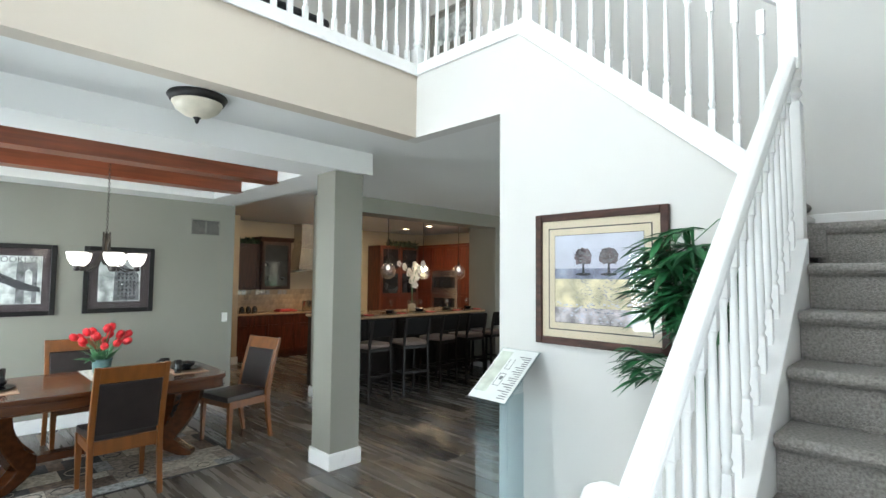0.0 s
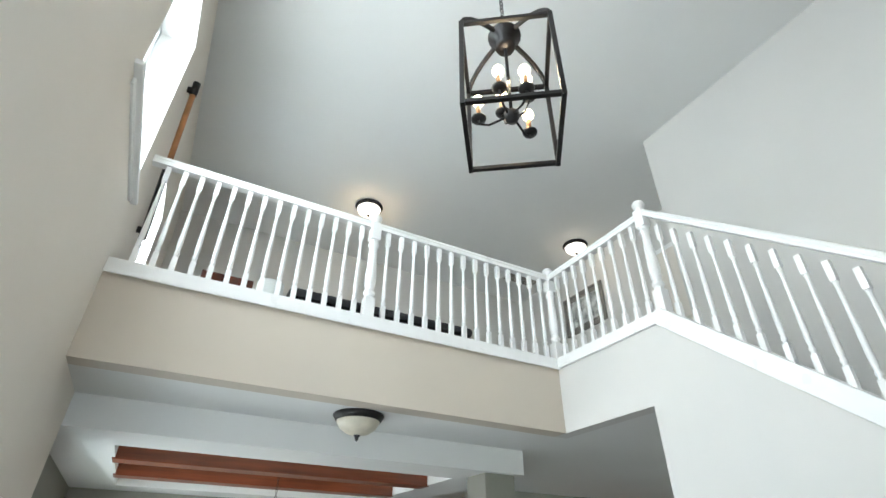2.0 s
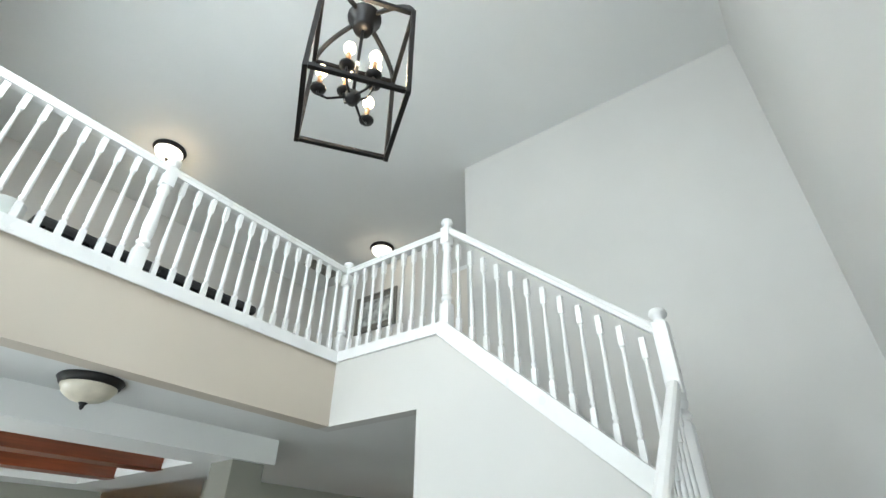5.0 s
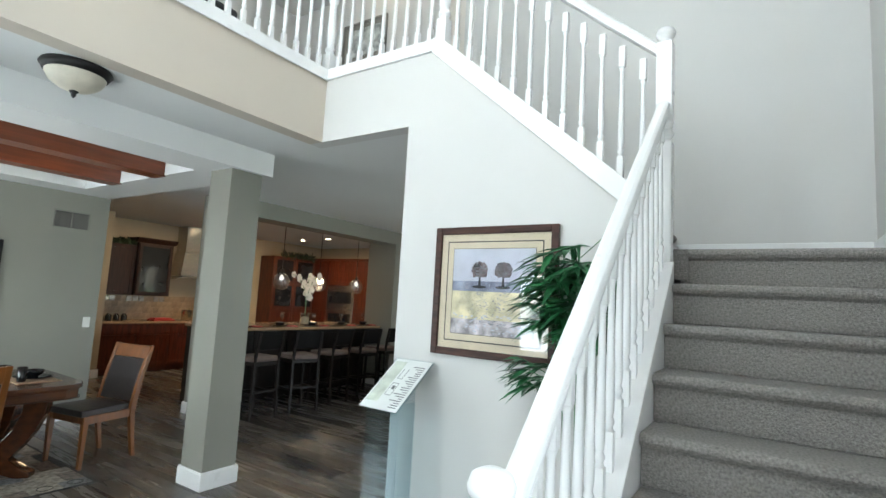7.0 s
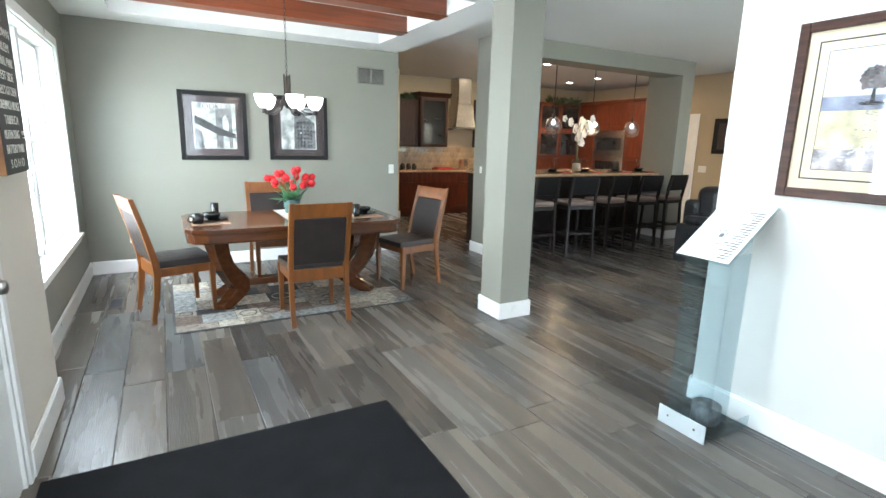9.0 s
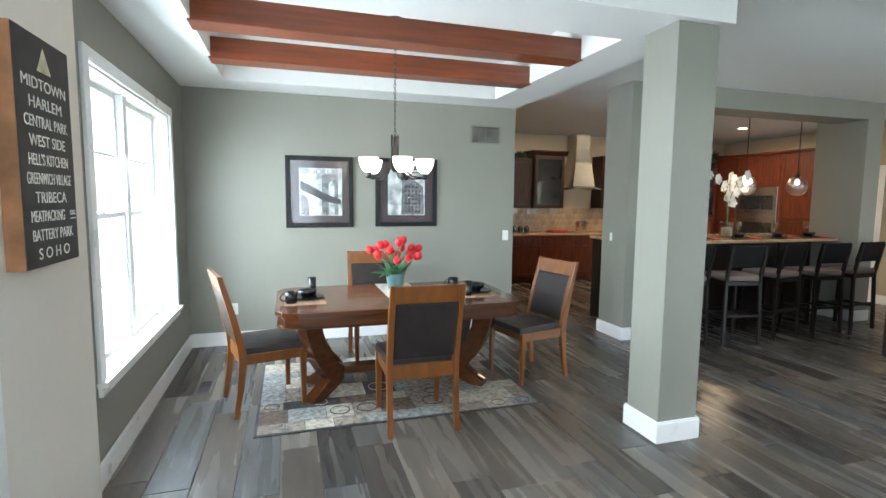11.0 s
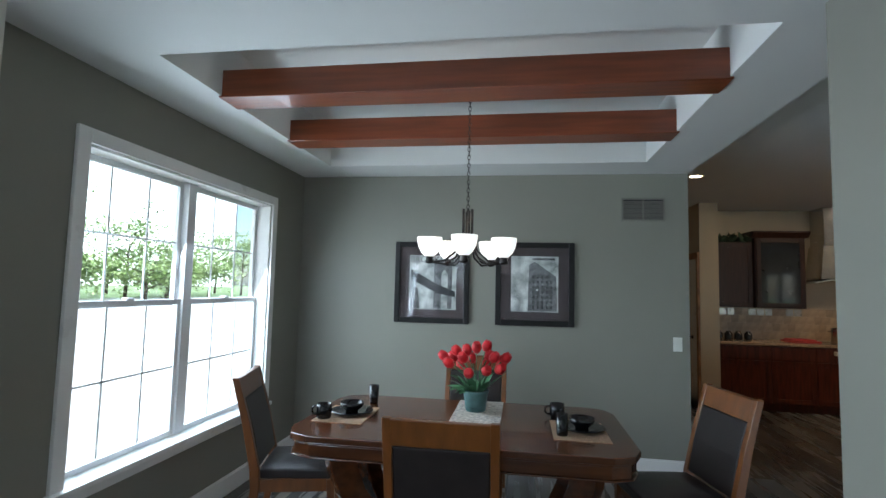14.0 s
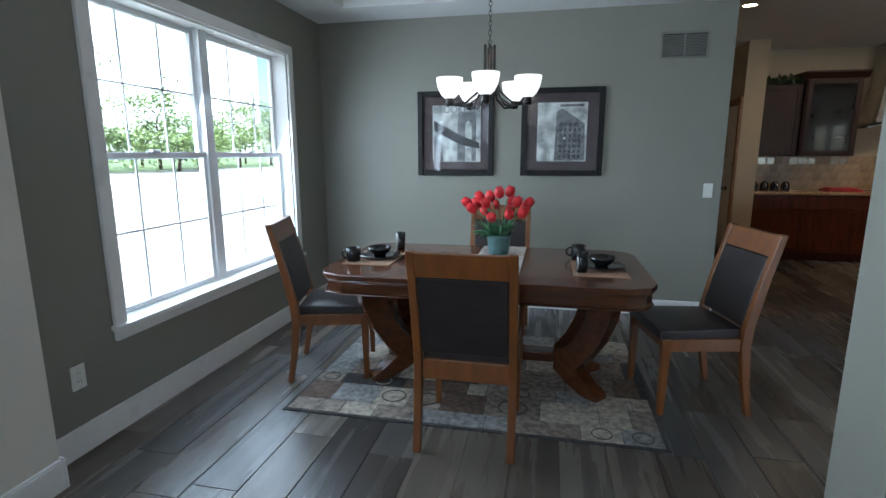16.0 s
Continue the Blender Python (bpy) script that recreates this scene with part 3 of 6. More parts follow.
box(bm, 0.15, XP + 0.13, YB - 0.02, YB + 0.15, 3.31, 3.40)
box(bm, 0.15, XP + 0.13, YB - 0.028, YB - 0.02, 3.30, 3.325)
box(bm, XP - 0.02, XP + 0.14, -4.80, YB - 0.0205, 3.31, 3.40)
prism(bm, [(-4.80, 3.31), (-4.80, 3.40), (-4.86, 3.405), (-6.24, trim_z(-6.24) + 0.14), (-6.24, trim_z(-6.24) - 0.005), (-4.80, 3.305)], "x", XP - 0.022, XP + 0.14)
mk("trim", bm, M["white"], kind="structure", label="white painted curb under the balusters", bevel=0.004)

structure("floor", [(WX0, 11.15, -7.42, 3.55, -0.1, -0.004)], M["gap"], "floor under the wood-look planks")

# ---- stairs ----
RISE, RUN, N1 = 0.193, 0.225, 10
stairs = empty("staircase", (0, 0, 0), label="grey carpeted stairs with white painted stringers", category="staircase")


def nose_x(k):
    return 1.595 + RUN * (k - 1)


def step_mesh(w, d, h):
    """A carpeted step with a rounded nosing at x = 0, going back along +x."""
    bm = bmesh.new()
    prof = [(0.03, -h), (0.03, -0.055), (0.008, -0.045), (-0.004, -0.028), (0.0, -0.01), (0.014, 0.0), (d + 0.04, 0.0), (d + 0.04, -h)]
    prism(bm, [(x, z) for x, z in prof], "y", 0, w)
    return bm


first = None
for k in range(1, N1):
    if first is None:
        first = mk("step", step_mesh(0.889, RUN, RISE), M["carpet"], stairs, bevel=0.006)
        ob = first
    else:
        ob = new("step", first.data)
        ob.parent = stairs
        b = ob.modifiers.new("bevel", "BEVEL")
        b.width, b.segments, b.limit_method = 0.006, 2, "ANGLE"
    ob.location = (nose_x(k), YR + 0.02, RISE * k)
bm = step_mesh(0.889, XS - nose_x(N1) - 0.05, RISE)
ob = mk("landing", bm, M["carpet"], stairs, bevel=0.006)
ob.location = (nose_x(N1), YR + 0.02, RISE * N1)
boxes("landing", [(XP + 0.16, XS - 0.001, NY - 0.1, NY + 0.06, RISE * N1 - 0.16, RISE * N1 - 0.001)], M["carpet"], stairs)
second = None
for k in range(1, 7):
    if second is None:
        second = ob = mk("step", step_mesh(XS - XP - 0.15, 0.217, RISE), M["carpet"], stairs, bevel=0.006)
    else:
        ob = new("step", second.data)
        ob.parent = stairs
    ob.matrix_basis = pose(XS - 0.005, -6.22 + 0.217 * (k - 1), RISE * (N1 + k), 0, 0, 90)
# stringers
def nose_z(x):
    return 0.19 + RISE / RUN * (x - 1.595)
bm = bmesh.new()
prism(bm, [(1.60, 0), (1.60, nose_z(1.6) + 0.03), (XP, nose_z(XP) + 0.06), (XP, nose_z(XP) - 0.26), (1.95, 0)], "y", NY - 0.06, NY + 0.045)
mk("stringer", bm, M["white"], stairs, bevel=0.004, label="white painted stair stringer")
bm = bmesh.new()
prism(bm, [(1.60, 0), (1.56, 0.2), (1.60, nose_z(1.6) + 0.06), (XP + 0.16, nose_z(XP + 0.16) + 0.09), (XP + 0.16, nose_z(XP + 0.16) - 0.26), (1.95, 0)], "y", YR, YR + 0.02)
mk("stringer", bm, M["white"], stairs, bevel=0.003, label="white painted wall stringer")
boxes("skirt", [(XP + 0.16, XS, YR, YR + 0.018, RISE * N1, RISE * N1 + 0.13), (XS - 0.018, XS, YR + 0.018, -6.2, RISE * N1, RISE * N1 + 0.13)], M["white"], stairs, bevel=0.003)
bm = bmesh.new()
prism(bm, [(1.98, 0), (XP, nose_z(XP) - 0.26), (XP, 0)], "y", NY - 0.05, NY + 0.03)
mk("wall_under_flight", bm, M["foyer"], kind="structure", label="pale painted wall below the lower flight")
prism(bm := bmesh.new(), [(-6.24, RISE * N1 - 0.1), (-6.24, RISE * N1 + 0.1), (-4.80, 3.15), (-4.80, 2.9)], "x", XP + 0.13, XS - 0.001)
mk("soffit", bm, M["foyer"], stairs)


def baluster_mesh(h):
    """Square foot and head with a turned shaft between."""
    bm = bmesh.new()
    q = 0.0165
    box(bm, -q, q, -q, q, 0, 0.13)
    box(bm, -q, q, -q, q, h - 0.12, h)
    lathe(bm, [(q, 0.13), (0.011, 0.145), (0.017, 0.155), (0.017, 0.165), (0.0115, 0.178), (0.0155, 0.2), (0.0165, 0.24), (0.014, h * 0.5), (0.0105, h - 0.15), (0.012, h - 0.14), (q, h - 0.12)], 10)
    bmesh.ops.recalc_face_normals(bm, faces=bm.faces)
    me = bpy.data.meshes.new("baluster")
    bm.to_mesh(me)
    bm.free()
    me.materials.append(M["white"])
    return me


def newel_mesh(h, foot, head):
    bm = bmesh.new()
    q = 0.04
    box(bm, -q, q, -q, q, 0, foot)
    box(bm, -q, q, -q, q, h - 0.09 - head, h - 0.09)
    a, b = foot, h - 0.09 - head
    lathe(bm, [(q, a), (0.03, a + 0.02), (0.043, a + 0.035), (0.043, a + 0.05), (0.03, a + 0.07), (0.04, a + 0.11), (0.043, a + 0.2), (0.037, (a + b) / 2), (0.03, b - 0.07), (0.042, b - 0.05), (0.042, b - 0.035), (0.031, b - 0.02), (q, b)], 18)
    lathe(bm, [(q, h - 0.09), (0.03, h - 0.08), (0.032, h - 0.065), (0.047, h - 0.05), (0.05, h - 0.035), (0.042, h - 0.012), (0.02, h - 0.001), (0.0, h)], 18)
    return bm


BAL = baluster_mesh(0.787)
BALS = baluster_mesh(0.765)


def put_baluster(parent, me, x, y, z):
    ob = new("baluster", me)
    ob.parent = parent
    ob.location = (x, y, z)


def newel(parent, x, y, z, h, foot, head):
    ob = mk("newel_post", newel_mesh(h, foot, head), M["white"], parent, bevel=0.004)
    ob.location = (x, y, z)


RAILP = [(-0.03, 0), (0.03, 0), (0.03, 0.022), (0.026, 0.03), (0.032, 0.042), (0.027, 0.062), (0.012, 0.072), (-0.012, 0.072), (-0.027, 0.062), (-0.032, 0.042), (-0.026, 0.03), (-0.03, 0.022)]


def handrail(parent, a, b):
    """A moulded rail from a to b, cut square to the ground."""
    a, b = Vector(a), Vector(b)
    d = b - a
    side = Vector((d.y, -d.x, 0)).normalized()
    bm = bmesh.new()
    lo = [bm.verts.new(a + side * u + Vector((0, 0, v))) for u, v in RAILP]
    hi = [bm.verts.new(b + side * u + Vector((0, 0, v))) for u, v in RAILP]
    n = len(RAILP)
    bm.faces.new(lo)
    bm.faces.new(hi[::-1])
    for i in range(n):
        f = bm.faces.new((lo[i], lo[(i + 1) % n], hi[(i + 1) % n], hi[i]))
        f.smooth = False
    mk("handrail", bm, M["white"], parent, bevel=0.003)


CY, CX = YB + 0.06, XP + 0.06
bal = empty("balcony_balustrade", (0, 0, 0), label="white painted balustrade with turned balusters on the balcony", category="balustrade", group="balustrades")
handrail(bal, (0.15, CY, 4.185), (CX, CY, 4.185))
for i in range(1, 15):
    put_baluster(bal, BAL, 0.15 + 1.62 * i / 15, CY, 3.40)
    put_baluster(bal, BAL, 1.77 + (CX - 1.77) * i / 15, CY, 3.40)
newel(bal, 1.77, CY, 3.40, 0.93, 0.17, 0.16)
newel(bal, CX, CY, 3.40, 0.93, 0.17, 0.16)
handrail(bal, (CX, CY, 4.185), (CX, -4.84, 4.185))
for i in range(1, 10):
    put_baluster(bal, BAL, CX, CY + (-4.84 - CY) * i / 10, 3.40)
newel(bal, CX, -4.84, 3.38, 0.98, 0.19, 0.16)
bal = empty("upper_stair_balustrade", (0, 0, 0), label="white painted balustrade beside the upper stair flight", category="balustrade", group="balustrades")
handrail(bal, (CX, -4.84, 4.225), (CX, NY, 4.225 - 0.885 * (-4.84 - NY)))
for i in range(1, 13):
    y = -4.84 + (NY + 4.84) * i / 13
    put_baluster(bal, BALS, CX, y, trim_z(y) + 0.115)
newel(bal, CX, NY, RISE * N1 - 0.5, 1.69, 1.05, 0.40)
bal = empty("lower_stair_balustrade", (0, 0, 0), label="white painted balustrade beside the lower stair flight", category="balustrade", group="balustrades")


def low_rail(x):
    return 1.065 + 0.872 * (x - 1.69)


handrail(bal, (1.69, NY, low_rail(1.69)), (CX, NY, low_rail(CX)))
for i in range(1, 17):
    x = 1.69 + (CX - 1.69) * i / 17
    ob = new("baluster", BALS)
    ob.parent = bal
    z = nose_z(x) + 0.04
    ob.location = (x, NY, z)
    ob.scale = (1, 1, (low_rail(x) + 0.01 - z) / 0.765)
newel(bal, 1.69, NY, 0, 1.265, 0.62, 0.17)

# ---- windows ----


def mainwindow():
    w = empty("window_1", (0, 0, 0), label="white double-hung twin window with thin grilles and a deep sill", kind="structure")
    y0, y1, z0, z1 = -2.49, -0.635, 0.56, 2.215
    boxes("casing", [(0, 0.022, y0 - 0.075, y0, z0, z1 + 0.075), (0, 0.022, y1, y1 + 0.075, z0, z1 + 0.075), (0, 0.022, y0, y1, z1, z1 + 0.075)], M["white"], w, 0.004)
    boxes("sill", [(-0.12, 0.05, y0 - 0.085, y1 + 0.085, z0 - 0.03, z0 - 0.002), (0, 0.024, y0 - 0.075, y1 + 0.075, z0 - 0.085, z0 - 0.03)], M["white"], w, 0.004)
    boxes("jamb", [(-0.158, -0.001, y0 - 0.003, y0 + 0.012, z0, z1), (-0.158, -0.001, y1 - 0.012, y1 + 0.003, z0, z1), (-0.158, -0.001, y0, y1, z1 - 0.012, z1 + 0.003)], M["white"], w)
    ym = (y0 + y1) / 2
    boxes("mullion", [(-0.155, -0.075, ym - 0.04, ym + 0.04, z0, z1)], M["vinyl"], w, 0.003)
    zm = 1.41
    for a, b in ((y0 + 0.012, ym - 0.04), (ym + 0.04, y1 - 0.012)):
        for lo, hi, x in ((zm - 0.02, z1 - 0.012, -0.135), (z0, zm + 0.02, -0.105)):
            s = 0.032
            boxes("sash", [(x - 0.015, x + 0.015, a, a + s, lo, hi), (x - 0.015, x + 0.015, b - s, b, lo, hi), (x - 0.015, x + 0.015, a + s, b - s, lo, lo + s), (x - 0.015, x + 0.015, a + s, b - s, hi - s, hi)], M["vinyl"], w, 0.002)
            pane = boxes("pane", [(x - 0.003, x + 0.003, a + s, b - s, lo + s, hi - s)], M["glass"], w)
            pane.visible_shadow = False
            g = []
            for i in (1, 2):
                yy = a + (b - a) * i / 3
                g.append((x - 0.0035, x + 0.0035, yy - 0.006, yy + 0.006, lo + s, hi - s))
            zz = (lo + hi) / 2
            g.append((x - 0.0045, x + 0.0045, a + s, b - s, zz - 0.006, zz + 0.006))
            boxes("grille", g, M["vinyl"], w)
        boxes("latch", [(-0.118, -0.085, (a + b) / 2 - 0.03, (a + b) / 2 + 0.03, zm + 0.02, zm + 0.035)], M["vinyl"], w, 0.004)


mainwindow()


def highwindow():
    w = empty("window_2", (0, 0, 0), label="white window high above the front door", kind="structure")
    y0, y1, z0, z1 = -4.90, -3.93, 3.77, 5.16
    boxes("jamb", [(-0.158, 0.149, y0, y0 + 0.014, z0, z1), (-0.158, 0.149, y1 - 0.014, y1, z0, z1), (-0.158, 0.149, y0, y1, z1 - 0.014, z1), (-0.158, 0.149, y0, y1, z0, z0 + 0.014)], M["white"], w)
    boxes("sill", [(0.15, 0.19, y0 - 0.09, y1 + 0.09, z0 - 0.03, z0), (0.15, 0.165, y0, y1, z0 - 0.07, z0 - 0.03)], M["white"], w, 0.004)
    zm = (z0 + z1) / 2
    boxes("sash", [(-0.12, -0.08, y0 + 0.014, y0 + 0.06, z0, z1), (-0.12, -0.08, y1 - 0.06, y1 - 0.014, z0, z1), (-0.12, -0.08, y0, y1, zm - 0.02, zm + 0.02), (-0.12, -0.08, y0, y1, z0 + 0.014, z0 + 0.06), (-0.12, -0.08, y0, y1, z1 - 0.06, z1 - 0.014)], M["vinyl"], w, 0.003)
    boxes("pane", [(-0.103, -0.097, y0 + 0.06, y1 - 0.06, z0 + 0.06, z1 - 0.06)], M["glass"], w).visible_shadow = False


highwindow()


def plainwindow(name, x0, x1, y0, y1, z0, z1, label):
    """A double-hung window in a wall that stands across x."""
    w = empty(name, (0, 0, 0), label=label, kind="structure")
    xm = (x0 + x1) / 2
    boxes("jamb", [(x0 + 0.002, x1 - 0.002, y0, y0 + 0.014, z0, z1), (x0 + 0.002, x1 - 0.002, y1 - 0.014, y1, z0, z1), (x0 + 0.002, x1 - 0.002, y0 + 0.014, y1 - 0.014, z1 - 0.014, z1), (x0 + 0.002, x1 - 0.002, y0 + 0.014, y1 - 0.014, z0, z0 + 0.014)], M["white"], w)
    zm = (z0 + z1) / 2
    for lo, hi in ((z0 + 0.014, zm + 0.02), (zm - 0.02, z1 - 0.014)):
        x = xm - (0.02 if hi > zm + 0.1 else -0.02)
        a, b, t = y0 + 0.014, y1 - 0.014, 0.042
        boxes("sash", [(x - 0.016, x + 0.016, a, a + t, lo, hi), (x - 0.016, x + 0.016, b - t, b, lo, hi), (x - 0.016, x + 0.016, a + t, b - t, lo, lo + t), (x - 0.016, x + 0.016, a + t, b - t, hi - t, hi)], M["vinyl"], w, 0.002)
        boxes("pane", [(x - 0.003, x + 0.003, a + t, b - t, lo + t, hi - t)], M["glass"], w).visible_shadow = False


plainwindow("window_3", WX0, 0.15, -3.05, -2.1, 3.65, 4.75, "white window low in the front wall of the upper landing")
plainwindow("window_4", 9.6, 9.75, -6.5, -5.62, 0.75, 2.2, "white window in the living room end wall")
plainwindow("window_5", 9.6, 9.75, -5.58, -4.7, 0.75, 2.2, "white window in the living room end wall")
structure("mullion_post", [(9.6, 9.75, -5.62, -5.58, 0.75, 2.2)], M["white"], "white post between the living room windows")

# ---- front door ----


def frontdoor():
    d = empty("door_1", (0, 0, 0), label="white panelled front door with a leaded glass light and nickel knob", kind="structure")
    y0, y1 = -4.80, -3.87
    g0, g1, gz0, gz1 = -4.62, -4.05, 0.93, 1.98
    x0, x1 = 0.085, 0.135
    boxes("slab", [(x0, x1, y0, g0, 0.01, 2.05), (x0, x1, g1, y1, 0.01, 2.05), (x0, x1, g0, g1, 0.01, gz0), (x0, x1, g0, g1, gz1, 2.05)], M["white"], d)
    ym = (y0 + y1) / 2
    for a, b in ((y0 + 0.14, ym - 0.05), (ym + 0.05, y1 - 0.14)):
        boxes("panel", [(x1 - 0.002, x1 + 0.006, a, b, 0.2, 0.78)], M["white"], d, 0.006)
        boxes("panel", [(x1 + 0.004, x1 + 0.011, a + 0.05, b - 0.05, 0.26, 0.72)], M["white"], d, 0.006)
    t = 0.035
    boxes("glass_stop", [(x1, x1 + 0.014, g0 - t, g0, gz0 - t, gz1 + t), (x1, x1 + 0.014, g1, g1 + t, gz0 - t, gz1 + t), (x1, x1 + 0.014, g0, g1, gz0 - t, gz0), (x1, x1 + 0.014, g0, g1, gz1, gz1 + t)], M["vinyl"], d, 0.005)
    boxes("pane", [(0.108, 0.114, g0, g1, gz0, gz1)], M["glass"], d).visible_shadow = False
    c, r = [], 0.003
    for y in (g0 + 0.09, g0 + 0.13, g1 - 0.13, g1 - 0.09):
        c.append((0.104, 0.118, y - r, y + r, gz0, gz1))
    for z in (gz0 + 0.09, gz0 + 0.13, (gz0 + gz1) / 2, gz1 - 0.22, gz1 - 0.18):
        c.append((0.1045, 0.1175, g0, g1, z - r, z + r))
    boxes("came", c, M["pewter"], d, label="dark lead cames")
    ky = y1 - 0.07
    bm = bmesh.new()
    q = Matrix.Rotation(radians(90), 4, "Y")
    lathe(bm, [(0.032, 0), (0.032, 0.008), (0.012, 0.012), (0.012, 0.03), (0.02, 0.035), (0.029, 0.05), (0.026, 0.066), (0.012, 0.072), (0, 0.073)], 18, (x1, ky, 0.90), q)
    mk("knob", bm, M["nickel"], d, smooth=True, label="satin nickel door knob")
    bm = bmesh.new()
    lathe(bm, [(0.03, 0), (0.03, 0.01), (0.022, 0.014), (0, 0.015)], 18, (x1, ky, 1.05), q)
    box(bm, x1 + 0.012, x1 + 0.035, ky - 0.006, ky + 0.006, 1.03, 1.07)
    mk("deadbolt", bm, M["nickel"], d)
    boxes("jamb", [(0.0, 0.148, y1, y1 + 0.06, 0, 2.10), (0.0, 0.148, y0 - 0.06, y0, 0, 2.10), (0.0, 0.148, y0, y1, 2.055, 2.10)], M["white"], d)
    boxes("casing", [(0.15, 0.162, y1 + 0.02, y1 + 0.075, 0, 2.13), (0.15, 0.162, y0 - 0.075, y0 - 0.02, 0, 2.13), (0.15, 0.162, y0 - 0.02, y1 + 0.02, 2.07, 2.13)], M["white"], d, 0.003)


frontdoor()

# ---- dining furniture ----


def chair(at, rz):
    """Faces its own +y; the origin is under the middle of the seat."""
    c = empty("dining_chair", at, rz, label="honey oak dining chair with dark leather seat and back", category="chair", group="chairs round the dining table")
    W, D = 0.225, 0.235
    for s in (-1, 1):
        bm = bmesh.new()
        top, bot = 0.024, 0.015
        v0 = [bm.verts.new((s * (W - 0.005) + a * bot, D - 0.025 + b * bot, 0)) for a, b in ((-1, -1), (1, -1), (1, 1), (-1, 1))]
        v1 = [bm.verts.new((s * (W - 0.005) + a * top, D - 0.03 + b * top, 0.44)) for a, b in ((-1, -1), (1, -1), (1, 1), (-1, 1))]
        bm.faces.new(v0[::-1]); bm.faces.new(v1)
        for i in range(4):
            bm.faces.new((v0[i], v0[(i + 1) % 4], v1[(i + 1) % 4], v1[i]))
        mk("leg", bm, M["chairwood"], c, 0.004)
        # rear leg runs up into the raked back post
        bm = bmesh.new()
        line = [(-D - 0.035, 0, 0.016), (-D + 0.0, 0.2, 0.021), (-D + 0.02, 0.40, 0.026), (-D + 0.012, 0.5, 0.026), (-D - 0.045, 0.75, 0.022), (-D - 0.115, 1.005, 0.018)]
        rings = []
        for y, z, h in line:
            rings.append([bm.verts.new((s * (W + 0.0) + a * 0.019, y + b * h, z)) for a, b in ((-1, -1), (1, -1), (1, 1), (-1, 1))])
        bm.faces.new(rings[0][::-1]); bm.faces.new(rings[-1])
        for p, q in zip(rings, rings[1:]):
            for i in range(4):
                bm.faces.new((p[i], p[(i + 1) % 4], q[(i + 1) % 4], q[i]))
        mk("back_leg", bm, M["chairwood"], c, 0.004)
    boxes("apron", [(-W + 0.019, W - 0.019, D - 0.05, D - 0.028, 0.37, 0.44), (-W + 0.019, W - 0.019, -D + 0.01, -D + 0.035, 0.36, 0.46), (-W - 0.008, -W + 0.014, -D + 0.03, D - 0.05, 0.37, 0.44), (W - 0.014, W + 0.008, -D + 0.03, D - 0.05, 0.37, 0.44)], M["chairwood"], c, 0.003)
    bm = bmesh.new()
    box(bm, -W - 0.01, W + 0.01, -D + 0.035, D + 0.01, 0.435, 0.49)
    for v in bm.verts:
        if v.co.y < 0:
            v.co.x *= 0.88
    bmesh.ops.subdivide_edges(bm, edges=bm.edges, cuts=4, use_grid_fill=True)
    for v in bm.verts:
        if v.co.z > 0.485:
            v.co.z += 0.022 * (1 - (v.co.x / W) ** 2) * (1 - (v.co.y / D) ** 2)
    mk("seat", bm, M["seatleather"], c, 0.018, 3, smooth=True, label="dark brown leather seat")

    def rake(z):
        return -D + 0.012 - (z - 0.5) * 0.25

    bm = bmesh.new()
    for z0, z1, th in ((0.885, 1.0, 0.016),):
        pr = [(rake(z0) - th, z0), (rake(z0) + th, z0), (rake(z1) + th, z1), (rake(z1) - th, z1)]
        prism(bm, pr, "x", -W + 0.017, W - 0.017)
    mk("top_rail", bm, M["chairwood"], c, 0.004)
    bm = bmesh.new()
    prism(bm, [(rake(0.5) - 0.02, 0.5), (rake(0.5) + 0.022, 0.5), (rake(0.7) + 0.03, 0.7), (rake(0.884) + 0.02, 0.884), (rake(0.884) - 0.014, 0.884)], "x", -W + 0.0195, W - 0.0195)
    mk("backrest", bm, M["leather"], c, 0.01, 3, label="dark leather back panel")
    return c


chair((1.80, -2.20, 0), 0)
chair((2.955, -1.60, 0), 102)
chair((0.80, -1.61, 0), -75)
chair((1.77, -0.80, 0), 180)


